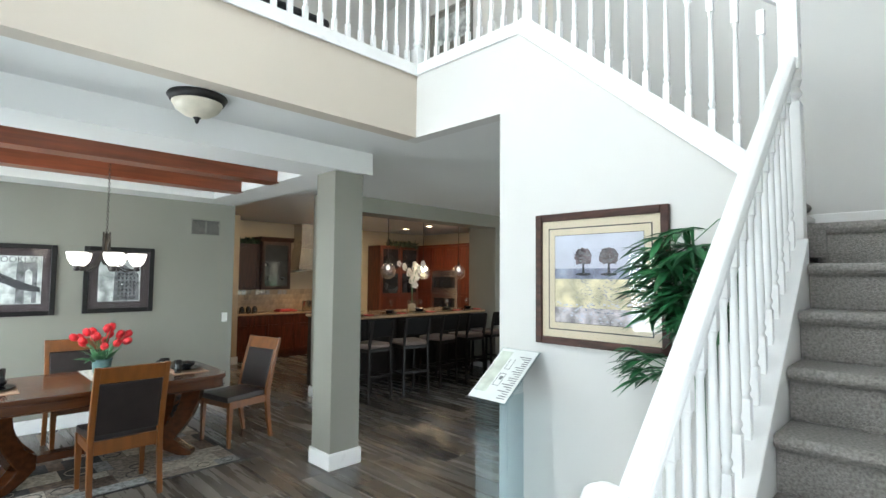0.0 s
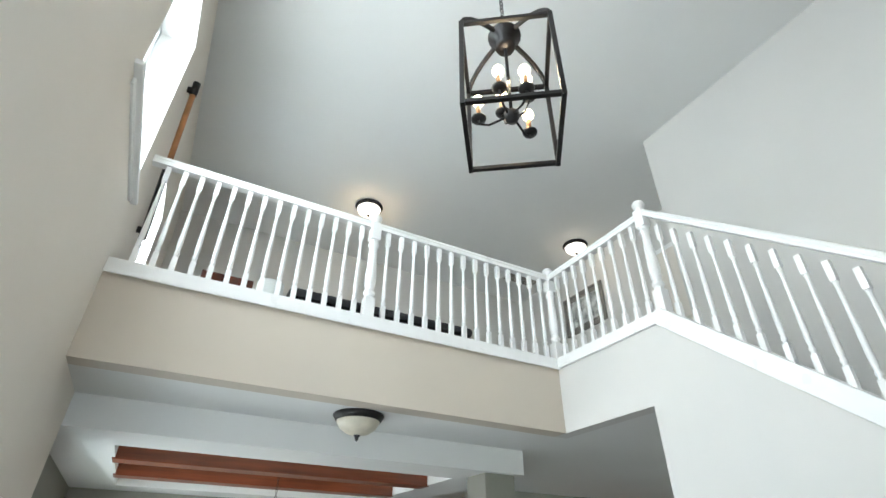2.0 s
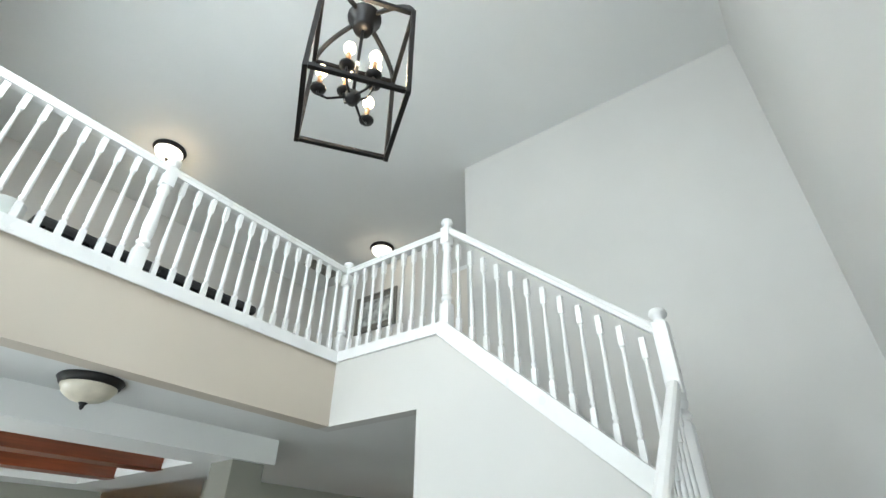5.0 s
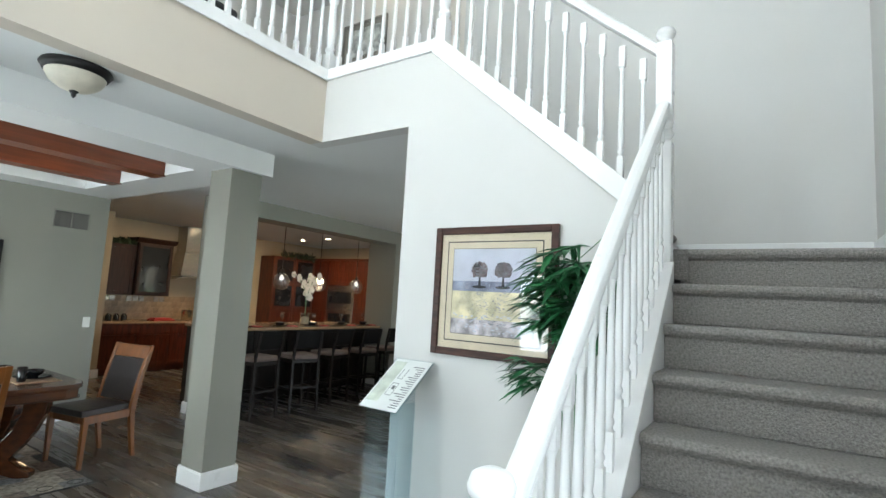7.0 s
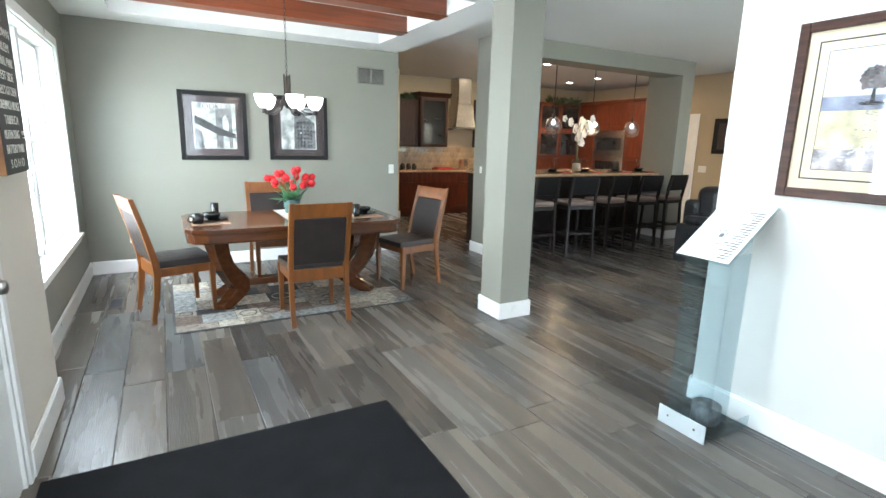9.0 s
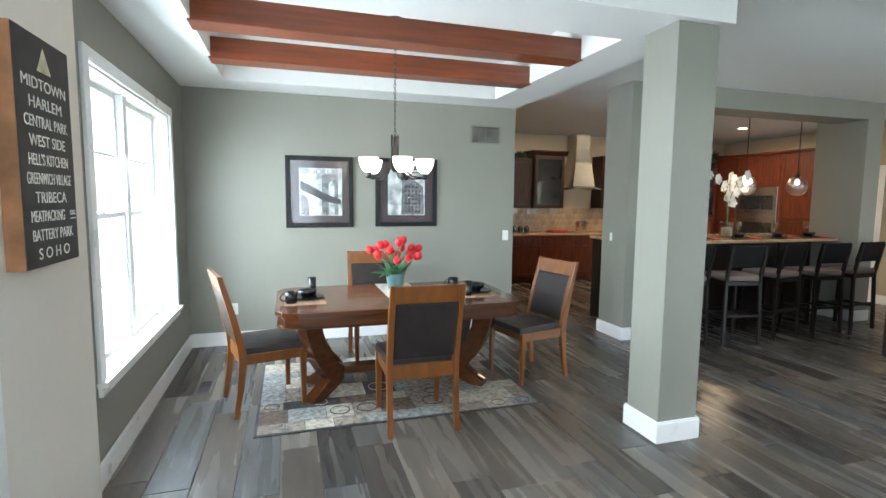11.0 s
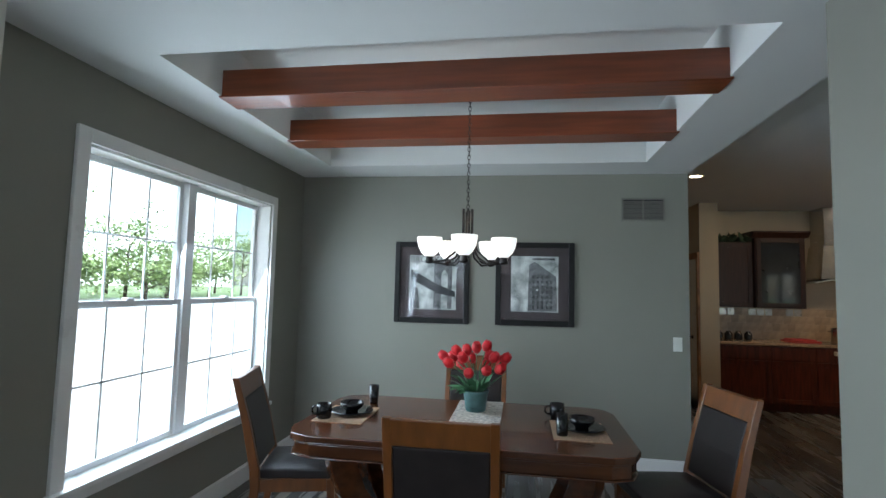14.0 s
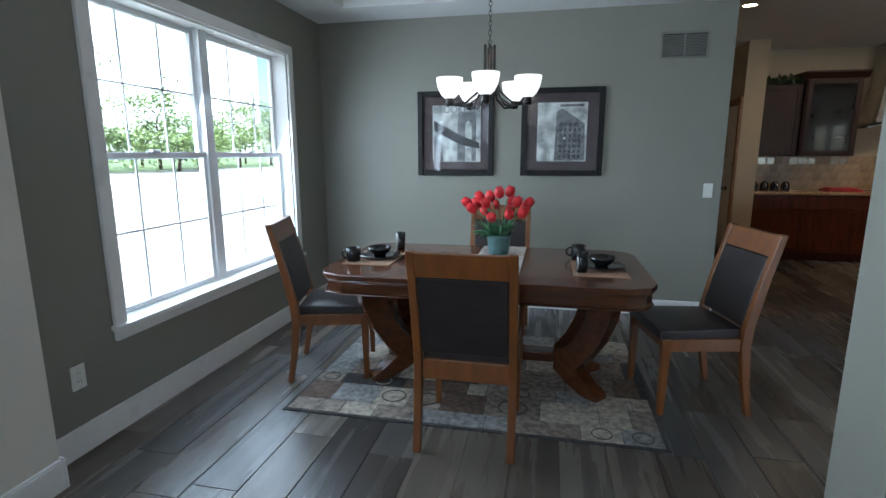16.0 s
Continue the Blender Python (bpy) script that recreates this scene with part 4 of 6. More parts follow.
def table():
    t = empty("dining_table", (1.795, -1.555, 0), label="polished walnut dining table with clipped corners and curved trestle legs", category="table")
    a, b, c = 0.925, 0.525, 0.15

    def oct_(s, k):
        aa, bb = a - s, b - s
        cc = c - s * 0.4
        return [(-aa + cc, -bb), (aa - cc, -bb), (aa - cc * 0.3, -bb + cc * 0.3), (aa, -bb + cc), (aa, bb - cc), (aa - cc * 0.3, bb - cc * 0.3), (aa - cc, bb), (-aa + cc, bb), (-aa + cc * 0.3, bb - cc * 0.3), (-aa, bb - cc), (-aa, -bb + cc), (-aa + cc * 0.3, -bb + cc * 0.3)]

    bm = bmesh.new()
    prism(bm, oct_(0.0, 0), "z", 0.725, 0.76)
    prism(bm, oct_(0.012, 0), "z", 0.712, 0.725)
    mk("top", bm, M["tablewood"], t, 0.006, 3)
    bm = bmesh.new()
    prism(bm, oct_(0.02, 0), "z", 0.65, 0.712)
    prism(bm, oct_(0.008, 0), "z", 0.642, 0.65)
    mk("apron", bm, M["tablewood"], t, 0.004)
    for s in (-1, 1):
        for k in (-1, 1):
            bm = bmesh.new()
            outer = [(0.44, 0.645), (0.41, 0.5), (0.35, 0.36), (0.27, 0.24), (0.20, 0.155), (0.30, 0.085), (0.36, 0.055), (0.36, 0.013), (0.25, 0.013)]
            inner = [(0.12, 0.06), (0.03, 0.11), (0.03, 0.22), (0.13, 0.29), (0.2, 0.38), (0.25, 0.5), (0.27, 0.645)]
            prism(bm, outer + inner, "y", -0.05, 0.05)
            bmesh.ops.rotate(bm, verts=bm.verts, matrix=Matrix.Rotation(radians(k * 42 if s > 0 else 180 - k * 42), 3, "Z"))
            bmesh.ops.translate(bm, verts=bm.verts, vec=(s * 0.43, 0, 0))
            mk("leg", bm, M["tablewood"], t, 0.008, 2)
    boxes("stretcher", [(-0.42, 0.42, -0.06, 0.06, 0.15, 0.21)], M["tablewood"], t, 0.006)


table()


def rug():
    rnd = random.Random(4)
    x0, x1, y0, y1 = 0.73, 2.78, -2.24, -0.78
    r = empty("rug", (0, 0, 0), label="patchwork rug in grey, cream and charcoal under the dining table", category="rug")
    boxes("rug_backing", [(x0, x1, y0, y1, 0.0, 0.008)], M["rugdark"], r, 0.002)
    cuts_y = [y0 + 0.02, -2.08, -1.86, -1.72, -1.45, -1.2, -1.05, y1 - 0.02]
    names = ["rugbase", "rugcream", "rugblue", "rugdark", "rugbrown", "rugbase", "rugblue", "rugcream"]
    for j, (a, b) in enumerate(zip(cuts_y, cuts_y[1:])):
        x = x0 + 0.02
        while x < x1 - 0.03:
            w = rnd.uniform(0.1, 0.42)
            e = min(x + w, x1 - 0.02)
            k = names[rnd.randrange(len(names))]
            if j == 0:
                k = ("rugbase", "rugcream", "rugblue", "rugbase")[rnd.randrange(4)]
            if e - x > 0.02:
                boxes("patch", [(x, e - 0.004, a, b - 0.004, 0.007, 0.0112)], M[k], r)
                if rnd.random() < 0.22 and e - x > 0.12:
                    rr = min(e - x, b - a) * 0.36
                    bm = bmesh.new()
                    cx, cy = (x + e) / 2, (a + b) / 2
                    pts = [(cx + rr * math.cos(i * math.pi / 12), cy + rr * math.sin(i * math.pi / 12), 0.0112) for i in range(24)]
                    tube(bm, pts + pts[:1], 0.004, 5)
                    mk("ring", bm, M["rugdark" if k != "rugdark" else "rugcream"], r)
            x = e


rug()


def turned(name, prof, material, at, parent=None, seg=20, **kw):
    bm = bmesh.new()
    lathe(bm, prof, seg)
    ob = mk(name, bm, material, parent, smooth=False, **kw)
    ob.location = at
    return ob


TT = 0.76


def setting(x, y, s):
    """Place mat, plate, bowl, mug and tumbler."""
    pm = boxes("placemat", [(-0.2, 0.2, -0.15, 0.15, 0.0, 0.004)], M["placemat"], bevel=0.001, label="tan woven placemat on the dining table", category="placemat", group="placemats")
    pm.matrix_basis = pose(x - 0.02, y - 0.03, TT, 0, 0, 90)
    turned("plate", [(0.0, 0.002), (0.07, 0.002), (0.075, 0.006), (0.13, 0.016), (0.132, 0.02), (0.07, 0.01), (0.0, 0.009)], M["black"], (x, y, TT + 0.004), label="black glazed plate on a placemat", category="plate", group="plates", seg=28)
    turned("bowl", [(0.0, 0.0), (0.035, 0.0), (0.04, 0.008), (0.068, 0.035), (0.076, 0.058), (0.072, 0.058), (0.06, 0.034), (0.0, 0.01)], M["black"], (x, y, TT + 0.014), label="black glazed bowl on a plate", category="bowl", group="bowls", seg=24)
    m = empty("mug", (x - 0.12, y - 0.15 if s > 0 else y + 0.25, TT), label="black glazed mug on the dining table", category="mug", group="mugs")
    turned("cup", [(0.0, 0.0), (0.036, 0.0), (0.043, 0.012), (0.045, 0.05), (0.044, 0.088), (0.04, 0.088), (0.039, 0.015), (0.0, 0.01)], M["black"], (0, 0, 0), m)
    bm = bmesh.new()
    tube(bm, [(-0.042, 0, 0.07), (-0.062, 0, 0.07), (-0.074, 0, 0.055), (-0.074, 0, 0.035), (-0.06, 0, 0.022), (-0.042, 0, 0.022)], 0.006, 8)
    mk("handle", bm, M["black"], m)
    turned("tumbler", [(0.0, 0.0), (0.026, 0.0), (0.03, 0.01), (0.034, 0.12), (0.031, 0.12), (0.027, 0.012), (0.0, 0.01)], M["black"], (x + (0.05 if s > 0 else -0.12), y + (0.3 if s > 0 else -0.14), TT), label="black tumbler on the dining table", category="tumbler", group="tumblers")


setting(1.10, -1.58, 1)
setting(2.47, -1.62, -1)


def runner():
    bm = bmesh.new()
    n = 30
    rows = []
    for i in range(n + 1):
        s = -0.62 + 1.24 * i / n
        y = s
        z = 0.0025
        if abs(s) > 0.535:
            z = 0.0025 - (abs(s) - 0.535) * 2.2
            y = math.copysign(0.535, s)
        rows.append([bm.verts.new((x, y, z + 0.0012 * math.sin(7 * x * 10 + i))) for x in (-0.15, -0.05, 0.05, 0.15)])
    for a, b in zip(rows, rows[1:]):
        for i in range(3):
            bm.faces.new((a[i], a[i + 1], b[i + 1], b[i]))
    ob = mk("table_runner", bm, M["cloth"], label="pale woven table runner across the dining table", category="table runner")
    so = ob.modifiers.new("thick", "SOLIDIFY")
    so.thickness = 0.002
    ob.location = (1.86, -1.555, TT + 0.002)


runner()


def tulips(at):
    rnd = random.Random(7)
    v = empty("tulip_vase", at, label="teal ceramic pot of red tulips on the dining table", category="flower pot")
    turned("pot", [(0.0, 0.0), (0.06, 0.0), (0.066, 0.01), (0.078, 0.11), (0.082, 0.115), (0.084, 0.13), (0.076, 0.132), (0.068, 0.02), (0, 0.02)], M["teal"], (0, 0, 0), v, 24)
    stems, leaves = bmesh.new(), bmesh.new()
    for i in range(19):
        a = i * 2.4
        out = 0.03 + 0.165 * math.sqrt((i + 0.5) / 19)
        top = Vector((out * math.cos(a), out * math.sin(a), 0.45 - 0.95 * out + rnd.uniform(-0.05, 0.05)))
        base = Vector((0.025 * math.cos(a), 0.025 * math.sin(a), 0.1))
        mid = (base + top) / 2 + Vector((-0.02 * math.cos(a), -0.02 * math.sin(a), 0.03))
        tube(stems, [base, mid, top], 0.0035, 6)
        bm = bmesh.new()
        d = (top - mid).normalized()
        q = d.to_track_quat("Z", "Y").to_matrix().to_4x4()
        lathe(bm, [(0.004, -0.004), (0.02, 0.006), (0.029, 0.024), (0.027, 0.042), (0.018, 0.06)], 9, (0, 0, 0))
        for k in range(6):
            ang = k * math.pi / 3
            u = Vector((math.cos(ang), math.sin(ang), 0))
            leafblade(bm, u * 0.015, u * 0.017 + Vector((0, 0, 0.066)), 0.036, u, 0.0)
        ob = mk("tulip", bm, M["red"], v)
        ob.matrix_basis = Matrix.Translation(top) @ q @ Matrix.Scale(1.15, 4)
    for i in range(26):
        a = rnd.uniform(0, 6.28)
        r1 = rnd.uniform(0.12, 0.22)
        b = Vector((0.04 * math.cos(a), 0.04 * math.sin(a), 0.11))
        t = Vector((r1 * math.cos(a + 0.3), r1 * math.sin(a + 0.3), rnd.uniform(0.18, 0.34)))
        leafblade(leaves, b, t, rnd.uniform(0.04, 0.062), (-math.cos(a) * 0.5, -math.sin(a) * 0.5, 0.8), rnd.uniform(0.03, 0.12), 5)
    mk("stems", stems, M["tulipleaf"], v)
    mk("leaves", leaves, M["tulipleaf"], v, smooth=True)


tulips((1.84, -1.33, TT + 0.006))


def chandelier():
    c = empty("dining_chandelier", (1.79, -1.555, 0), label="pewter dining chandelier with five frosted glass shades", category="chandelier")
    bm = bmesh.new()
    lathe(bm, [(0.06, 2.92), (0.06, 2.905), (0.02, 2.885), (0.006, 2.87), (0.0, 2.868)], 20)
    z = 2.87
    i = 0
    while z > 2.05:
        rr = 0.009
        pts = [(rr * math.cos(t) * (1 if i % 2 else 0.0), rr * math.cos(t) * (0 if i % 2 else 1), z - 0.016 + 0.017 * math.sin(t)) for t in [k * math.pi / 4 for k in range(9)]]
        tube(bm, pts, 0.0025, 5)
        z -= 0.026
        i += 1
    mk("chain", bm, M["pewter"], c)
    bm = bmesh.new()
    for k in range(4):
        a = k * math.pi / 2 + 0.4
        x, y = 0.028 * math.cos(a), 0.028 * math.sin(a)
        tube(bm, [(x, y, 1.82), (x, y, 2.02 if k % 2 else 2.035)], 0.0085, 8)
    lathe(bm, [(0.0, 1.74), (0.02, 1.75), (0.035, 1.78), (0.04, 1.82), (0.03, 1.84), (0.014, 1.85), (0.014, 2.0), (0.0, 2.05)], 16)
    mk("stem", bm, M["pewter"], c)
    for k in range(5):
        a = radians(72 * k - 88)
        u = Vector((math.cos(a), math.sin(a), 0))
        R = 0.235
        bm = bmesh.new()
        for dz in (0, 0.035):
            tube(bm, [u * 0.03 + Vector((0, 0, 1.83 + dz)), u * 0.07 + Vector((0, 0, 1.735 + dz)), u * 0.14 + Vector((0, 0, 1.69 + dz * 0.6)), u * R + Vector((0, 0, 1.70))], 0.0065, 7)
        lathe(bm, [(0.0, 1.688), (0.022, 1.692), (0.026, 1.705), (0.02, 1.72), (0.028, 1.735)], 14, u * R)
        mk("arm", bm, M["pewter"], c)
        bm = bmesh.new()
        lathe(bm, [(0.026, 1.732), (0.05, 1.755), (0.068, 1.79), (0.076, 1.83), (0.077, 1.848), (0.073, 1.848), (0.064, 1.79), (0.022, 1.738)], 22, u * R)
        mk("shade", bm, M["shade"], c, label="frosted white glass shade, lit")


chandelier()
bulb("dining_chandelier_light", (1.79, -1.555, 2.0), 1.6, (1, 0.85, 0.65), 0.2)


def framed(name, m, w, h, fw, frame_mat, mat_mat, mw, label, group=""):
    """A framed picture in its own x and z, hanging with its back at y = 0 and its face towards -y."""
    p = empty(name, label=label, category="picture", group=group)
    p.matrix_basis = m
    a, b = w / 2, h / 2
    boxes("moulding", [(-a, -a + fw, -0.03, 0, -b, b), (a - fw, a, -0.03, 0, -b, b), (-a + fw, a - fw, -0.03, 0, -b, -b + fw), (-a + fw, a - fw, -0.03, 0, b - fw, b)], frame_mat, p, 0.006)
    boxes("mat_board", [(-a + fw, a - fw, -0.012, -0.004, -b + fw, b - fw)], mat_mat, p)
    g = boxes("glazing", [(-a + fw, a - fw, -0.022, -0.02, -b + fw, b - fw)], M["picglass"], p)
    g.visible_shadow = False
    return p


def flat(parent, name, outline, y, material):
    bm = bmesh.new()
    prism(bm, outline, "y", y, y + 0.0015)
    return mk(name, bm, material, parent)


def rect(x0, x1, z0, z1):
    return [(x0, z0), (x1, z0), (x1, z1), (x0, z1)]


PW, PH = 0.70, 0.75
pl = framed("city_picture", pose(1.30, -0.002, 1.595), PW, PH, 0.05, M["frameblack"], M["mattaupe"], 0.1, "black framed grey city bridge print on the dining wall", "pictures on the dining wall")
flat(pl, "print", rect(-0.21, 0.23, -0.25, 0.25), -0.0145, M["print"])
flat(pl, "bridge_deck", [(-0.20, 0.12), (-0.20, 0.03), (0.05, -0.10), (0.22, -0.13), (0.22, -0.08), (0.06, -0.02)], -0.0165, M["dark"])
flat(pl, "bridge_tower", [(0.02, -0.24), (0.02, 0.17), (0.05, 0.19), (0.17, 0.19), (0.19, 0.16), (0.19, -0.24), (0.15, -0.24), (0.15, 0.08), (0.12, 0.12), (0.09, 0.08), (0.09, -0.24)], -0.0162, M["ink"])
flat(pl, "bridge_base", [(-0.20, -0.24), (-0.20, -0.02), (-0.13, -0.06), (-0.11, -0.24)], -0.0161, M["ink"])
words("BROOKLYN", 0.085, pose(0.01, -0.0166, 0.21, 90, 0, 0), M["ink"], pl, "print_title", squeeze=0.95)
pr = framed("city_picture", pose(2.24, -0.002, 1.60), PW, PH, 0.05, M["frameblack"], M["mattaupe"], 0.1, "black framed grey city tower print on the dining wall", "pictures on the dining wall")
flat(pr, "print", rect(-0.21, 0.21, -0.25, 0.25), -0.0145, M["print"])
flat(pr, "tower", [(-0.06, -0.24), (-0.05, 0.17), (0.0, 0.20), (0.19, 0.07), (0.20, -0.24)], -0.0162, M["ink"])
for i in range(5):
    for j in range(7):
        x, z = -0.02 + i * 0.04, -0.22 + j * 0.045
        if z < 0.13 - 0.5 * (x + 0.02):
            flat(pr, "tower_window", rect(x, x + 0.018, z, z + 0.026), -0.0166, M["dark"])
flat(pr, "title_bar", rect(-0.02, 0.18, 0.215, 0.235), -0.0163, M["ink"])
boxes("print_mark", [(0.015, 0.03, -0.0172, -0.0158, -0.06, -0.045)], M["paper"], pr)

# wall plates and vents


def plate(name, m, w, h, label, toggles=1, outlet=False):
    p = empty(name, label=label, category=name.replace("_", " "), group="wall plates")
    p.matrix_basis = m
    boxes("cover", [(-w / 2, w / 2, -0.006, 0, -h / 2, h / 2)], M["plastic"], p, 0.003)
    if outlet:
        for z in (-0.02, 0.02):
            boxes("socket", [(-0.017, 0.017, -0.009, -0.004, z - 0.014, z + 0.014)], M["plastic"], p, 0.004)
            boxes("slot", [(-0.008, -0.006, -0.0095, -0.008, z - 0.005, z + 0.006), (0.006, 0.008, -0.0095, -0.008, z - 0.005, z + 0.006)], M["dark"], p)
    else:
        boxes("rocker", [(-0.017, 0.017, -0.010, -0.004, -0.034, 0.034)], M["plastic"], p, 0.002)


plate("light_switch", pose(3.455, -0.001, 1.11), 0.075, 0.12, "white rocker switch on the dining wall")
plate("wall_outlet", pose(0.42, -0.001, 0.38), 0.075, 0.12, "white outlet on the dining wall", outlet=True)
plate("wall_outlet", pose(0.001, -2.79, 0.38, 0, 0, 90), 0.075, 0.12, "white outlet under the dining window", outlet=True)
plate("wall_outlet", pose(4.469, -0.66, 1.13, 0, 0, -90), 0.05, 0.09, "small wall plate on the hall pier", outlet=False)


def vent():
    v = empty("return_vent", (3.18, -0.001, 2.28), label="grey painted return air grille high on the dining wall", category="vent")
    a, b = 0.185, 0.105
    boxes("rim", [(-a, a, -0.008, 0, b - 0.018, b), (-a, a, -0.008, 0, -b, -b + 0.018), (-a, -a + 0.018, -0.008, 0, -b + 0.018, b - 0.018), (a - 0.018, a, -0.008, 0, -b + 0.018, b - 0.018), (-0.008, 0.008, -0.008, 0, -b + 0.018, b - 0.018)], M["ventgrey"], v, 0.002)
    # Dark sheet behind the slats: the duct's shade as a colour.
    boxes("shadow_box", [(-a + 0.01, a - 0.01, -0.002, 0, -b + 0.01, b - 0.01)], M["dark"], v)
    for i in range(14):
        z = -b + 0.025 + i * 0.0115
        bm = bmesh.new()
        prism(bm, [(-0.007, z), (-0.0055, z - 0.001), (-0.002, z + 0.006), (-0.003, z + 0.0075)], "x", -a + 0.018, a - 0.018)
        mk("slat", bm, M["ventgrey"], v)


vent()
fv = empty("floor_vent", (0.30, -1.20, 0.0), label="brown metal floor register by the window wall", category="floor vent")
boxes("rim", [(-0.06, 0.06, -0.15, 0.15, 0.0, 0.004)], M["floorvent"], fv, 0.001)
boxes("slat", [(-0.045, 0.045, -0.13 + i * 0.022, -0.12 + i * 0.022, 0.004, 0.007) for i in range(12)], M["dark"], fv)

# ---- foyer things ----
mat_ob = boxes("doormat", [(0.19, 1.79, -4.80, -3.86, 0.0, 0.009)], M["matblack"], bevel=0.003, label="black rubber entrance mat on the plank floor", category="doormat")


def sign():
    s = empty("subway_sign", label="black wooden sign lettered with place names on the front wall", category="sign")
    s.matrix_basis = pose(0.152, -3.505, 1.675, 0, 0, 90)
    w, h = 0.2, 0.372
    boxes("board", [(-w, w, -0.052, 0, -h, h)], M["signwood"], s, 0.002)
    boxes("face", [(-w + 0.002, w - 0.002, -0.055, -0.0522, -h + 0.002, h - 0.002)], M["signblack"], s)
    lines = ["MIDTOWN", "HARLEM", "CENTRAL PARK", "WEST SIDE", "HELL'S KITCHEN", "GREENWICH VILLAGE", "TRIBECA", "MEATPACKING", "BATTERY PARK", "S O H O"]
    sq = [1.25, 1.25, 0.86, 1.05, 0.77, 0.64, 1.15, 0.7, 0.86, 1.25]
    for i, (t, q) in enumerate(zip(lines, sq)):
        words(t, 0.052, pose(-0.03 if t == "MEATPACKING" else 0, -0.0555, 0.215 - i * 0.0605, 90, 0, 0), M["chalk"], s, squeeze=q)
    words("DIST", 0.025, pose(0.165, -0.0555, 0.222 - 7 * 0.0605, 90, 0, 0), M["chalk"], s)
    boxes("underline", [(0.14, 0.19, -0.056, -0.0545, 0.2 - 7 * 0.0605, 0.204 - 7 * 0.0605)], M["chalk"], s)
    bm = bmesh.new()
    prism(bm, [(-0.05, 0.26), (0.05, 0.26), (0.0, 0.34)], "y", -0.0562, -0.055)
    mk("arrow", bm, M["print_gold"], s)


sign()

big = framed("landscape_picture", pose(XP - 0.001, -5.355, 1.66, 0, 0, -90), 0.83, 0.80, 0.045, M["framebrown"], M["cream"], 0.1, "brown framed landscape print of two round trees on the stair wall")
for e, k in ((0.09, "dark"), (0.097, "cream"), (0.135, "dark")):
    flat(big, "mat_line", rect(-0.415 + e, 0.415 - e, -0.40 + e, 0.40 - e), -0.0125 - e * 0.02, M[k])
px0, px1, pz0, pz1 = -0.277, 0.277, -0.262, 0.262
flat(big, "print_sky", rect(px0, px1, 0.06, pz1), -0.0164, M["sky_tint"])
flat(big, "print_hills", rect(px0, px1, 0.0, 0.062), -0.0166, M["print_blue"])
flat(big, "print_field", rect(px0, px1, -0.17, 0.0), -0.0164, M["print_gold"])
flat(big, "print_meadow", rect(px0, px1, pz0, -0.17), -0.0165, M["print_mauve"])
rnd = random.Random(31)
for cx in (-0.085, 0.075):
    crown = [(cx + (0.058 + rnd.uniform(-0.007, 0.007)) * math.cos(a), 0.128 + (0.056 + rnd.uniform(-0.007, 0.006)) * max(math.sin(a), -0.72)) for a in [i * math.pi / 20 for i in range(40)]]
    flat(big, "print_tree", crown, -0.0168, M["print_plum"])
    bm = bmesh.new()
    for i in range(46):
        a, q = rnd.uniform(0, 6.28), 0.05 * math.sqrt(rnd.random())
        x, z, e = cx + q * math.cos(a), 0.132 + q * math.sin(a) * 0.85, rnd.uniform(0.003, 0.008)
        box(bm, x - e, x + e, -0.0178, -0.0171, z - e * 0.6, z + e * 0.6)
    mk("print_foliage", bm, M["ink"], big, kind="stuff")
    flat(big, "print_trunk", [(cx - 0.009, 0.03), (cx + 0.009, 0.03), (cx + 0.005, 0.095), (cx - 0.005, 0.095)], -0.0169, M["dark"])
    flat(big, "print_shade", [(cx + 0.05 * math.cos(i * 0.5236), 0.028 + 0.009 * math.sin(i * 0.5236)) for i in range(12)], -0.01685, M["dark"])
    bm = bmesh.new()
    for i in range(60):
        f = rnd.random()
        x, z = cx * (1 - 0.4 * f) + rnd.gauss(0, 0.018 + 0.02 * f), 0.0 - 0.2 * f
        w, h = rnd.uniform(0.003, 0.012), rnd.uniform(0.002, 0.006)
        box(bm, x, x + w, -0.0174, -0.0167, z, z + h)
    mk("print_path", bm, M["print_blue"], big, kind="stuff")
rnd = random.Random(3)
bm = bmesh.new()
for i in range(110):
    x, z = rnd.uniform(px0 + 0.01, px1 - 0.02), rnd.uniform(pz0 + 0.01, -0.14)
    w, h = rnd.uniform(0.006, 0.02), rnd.uniform(0.003, 0.009)
    box(bm, x, min(x + w, px1), -0.0172, -0.0166, z, z + h)
mk("print_flowers", bm, M["sky_tint"], big)


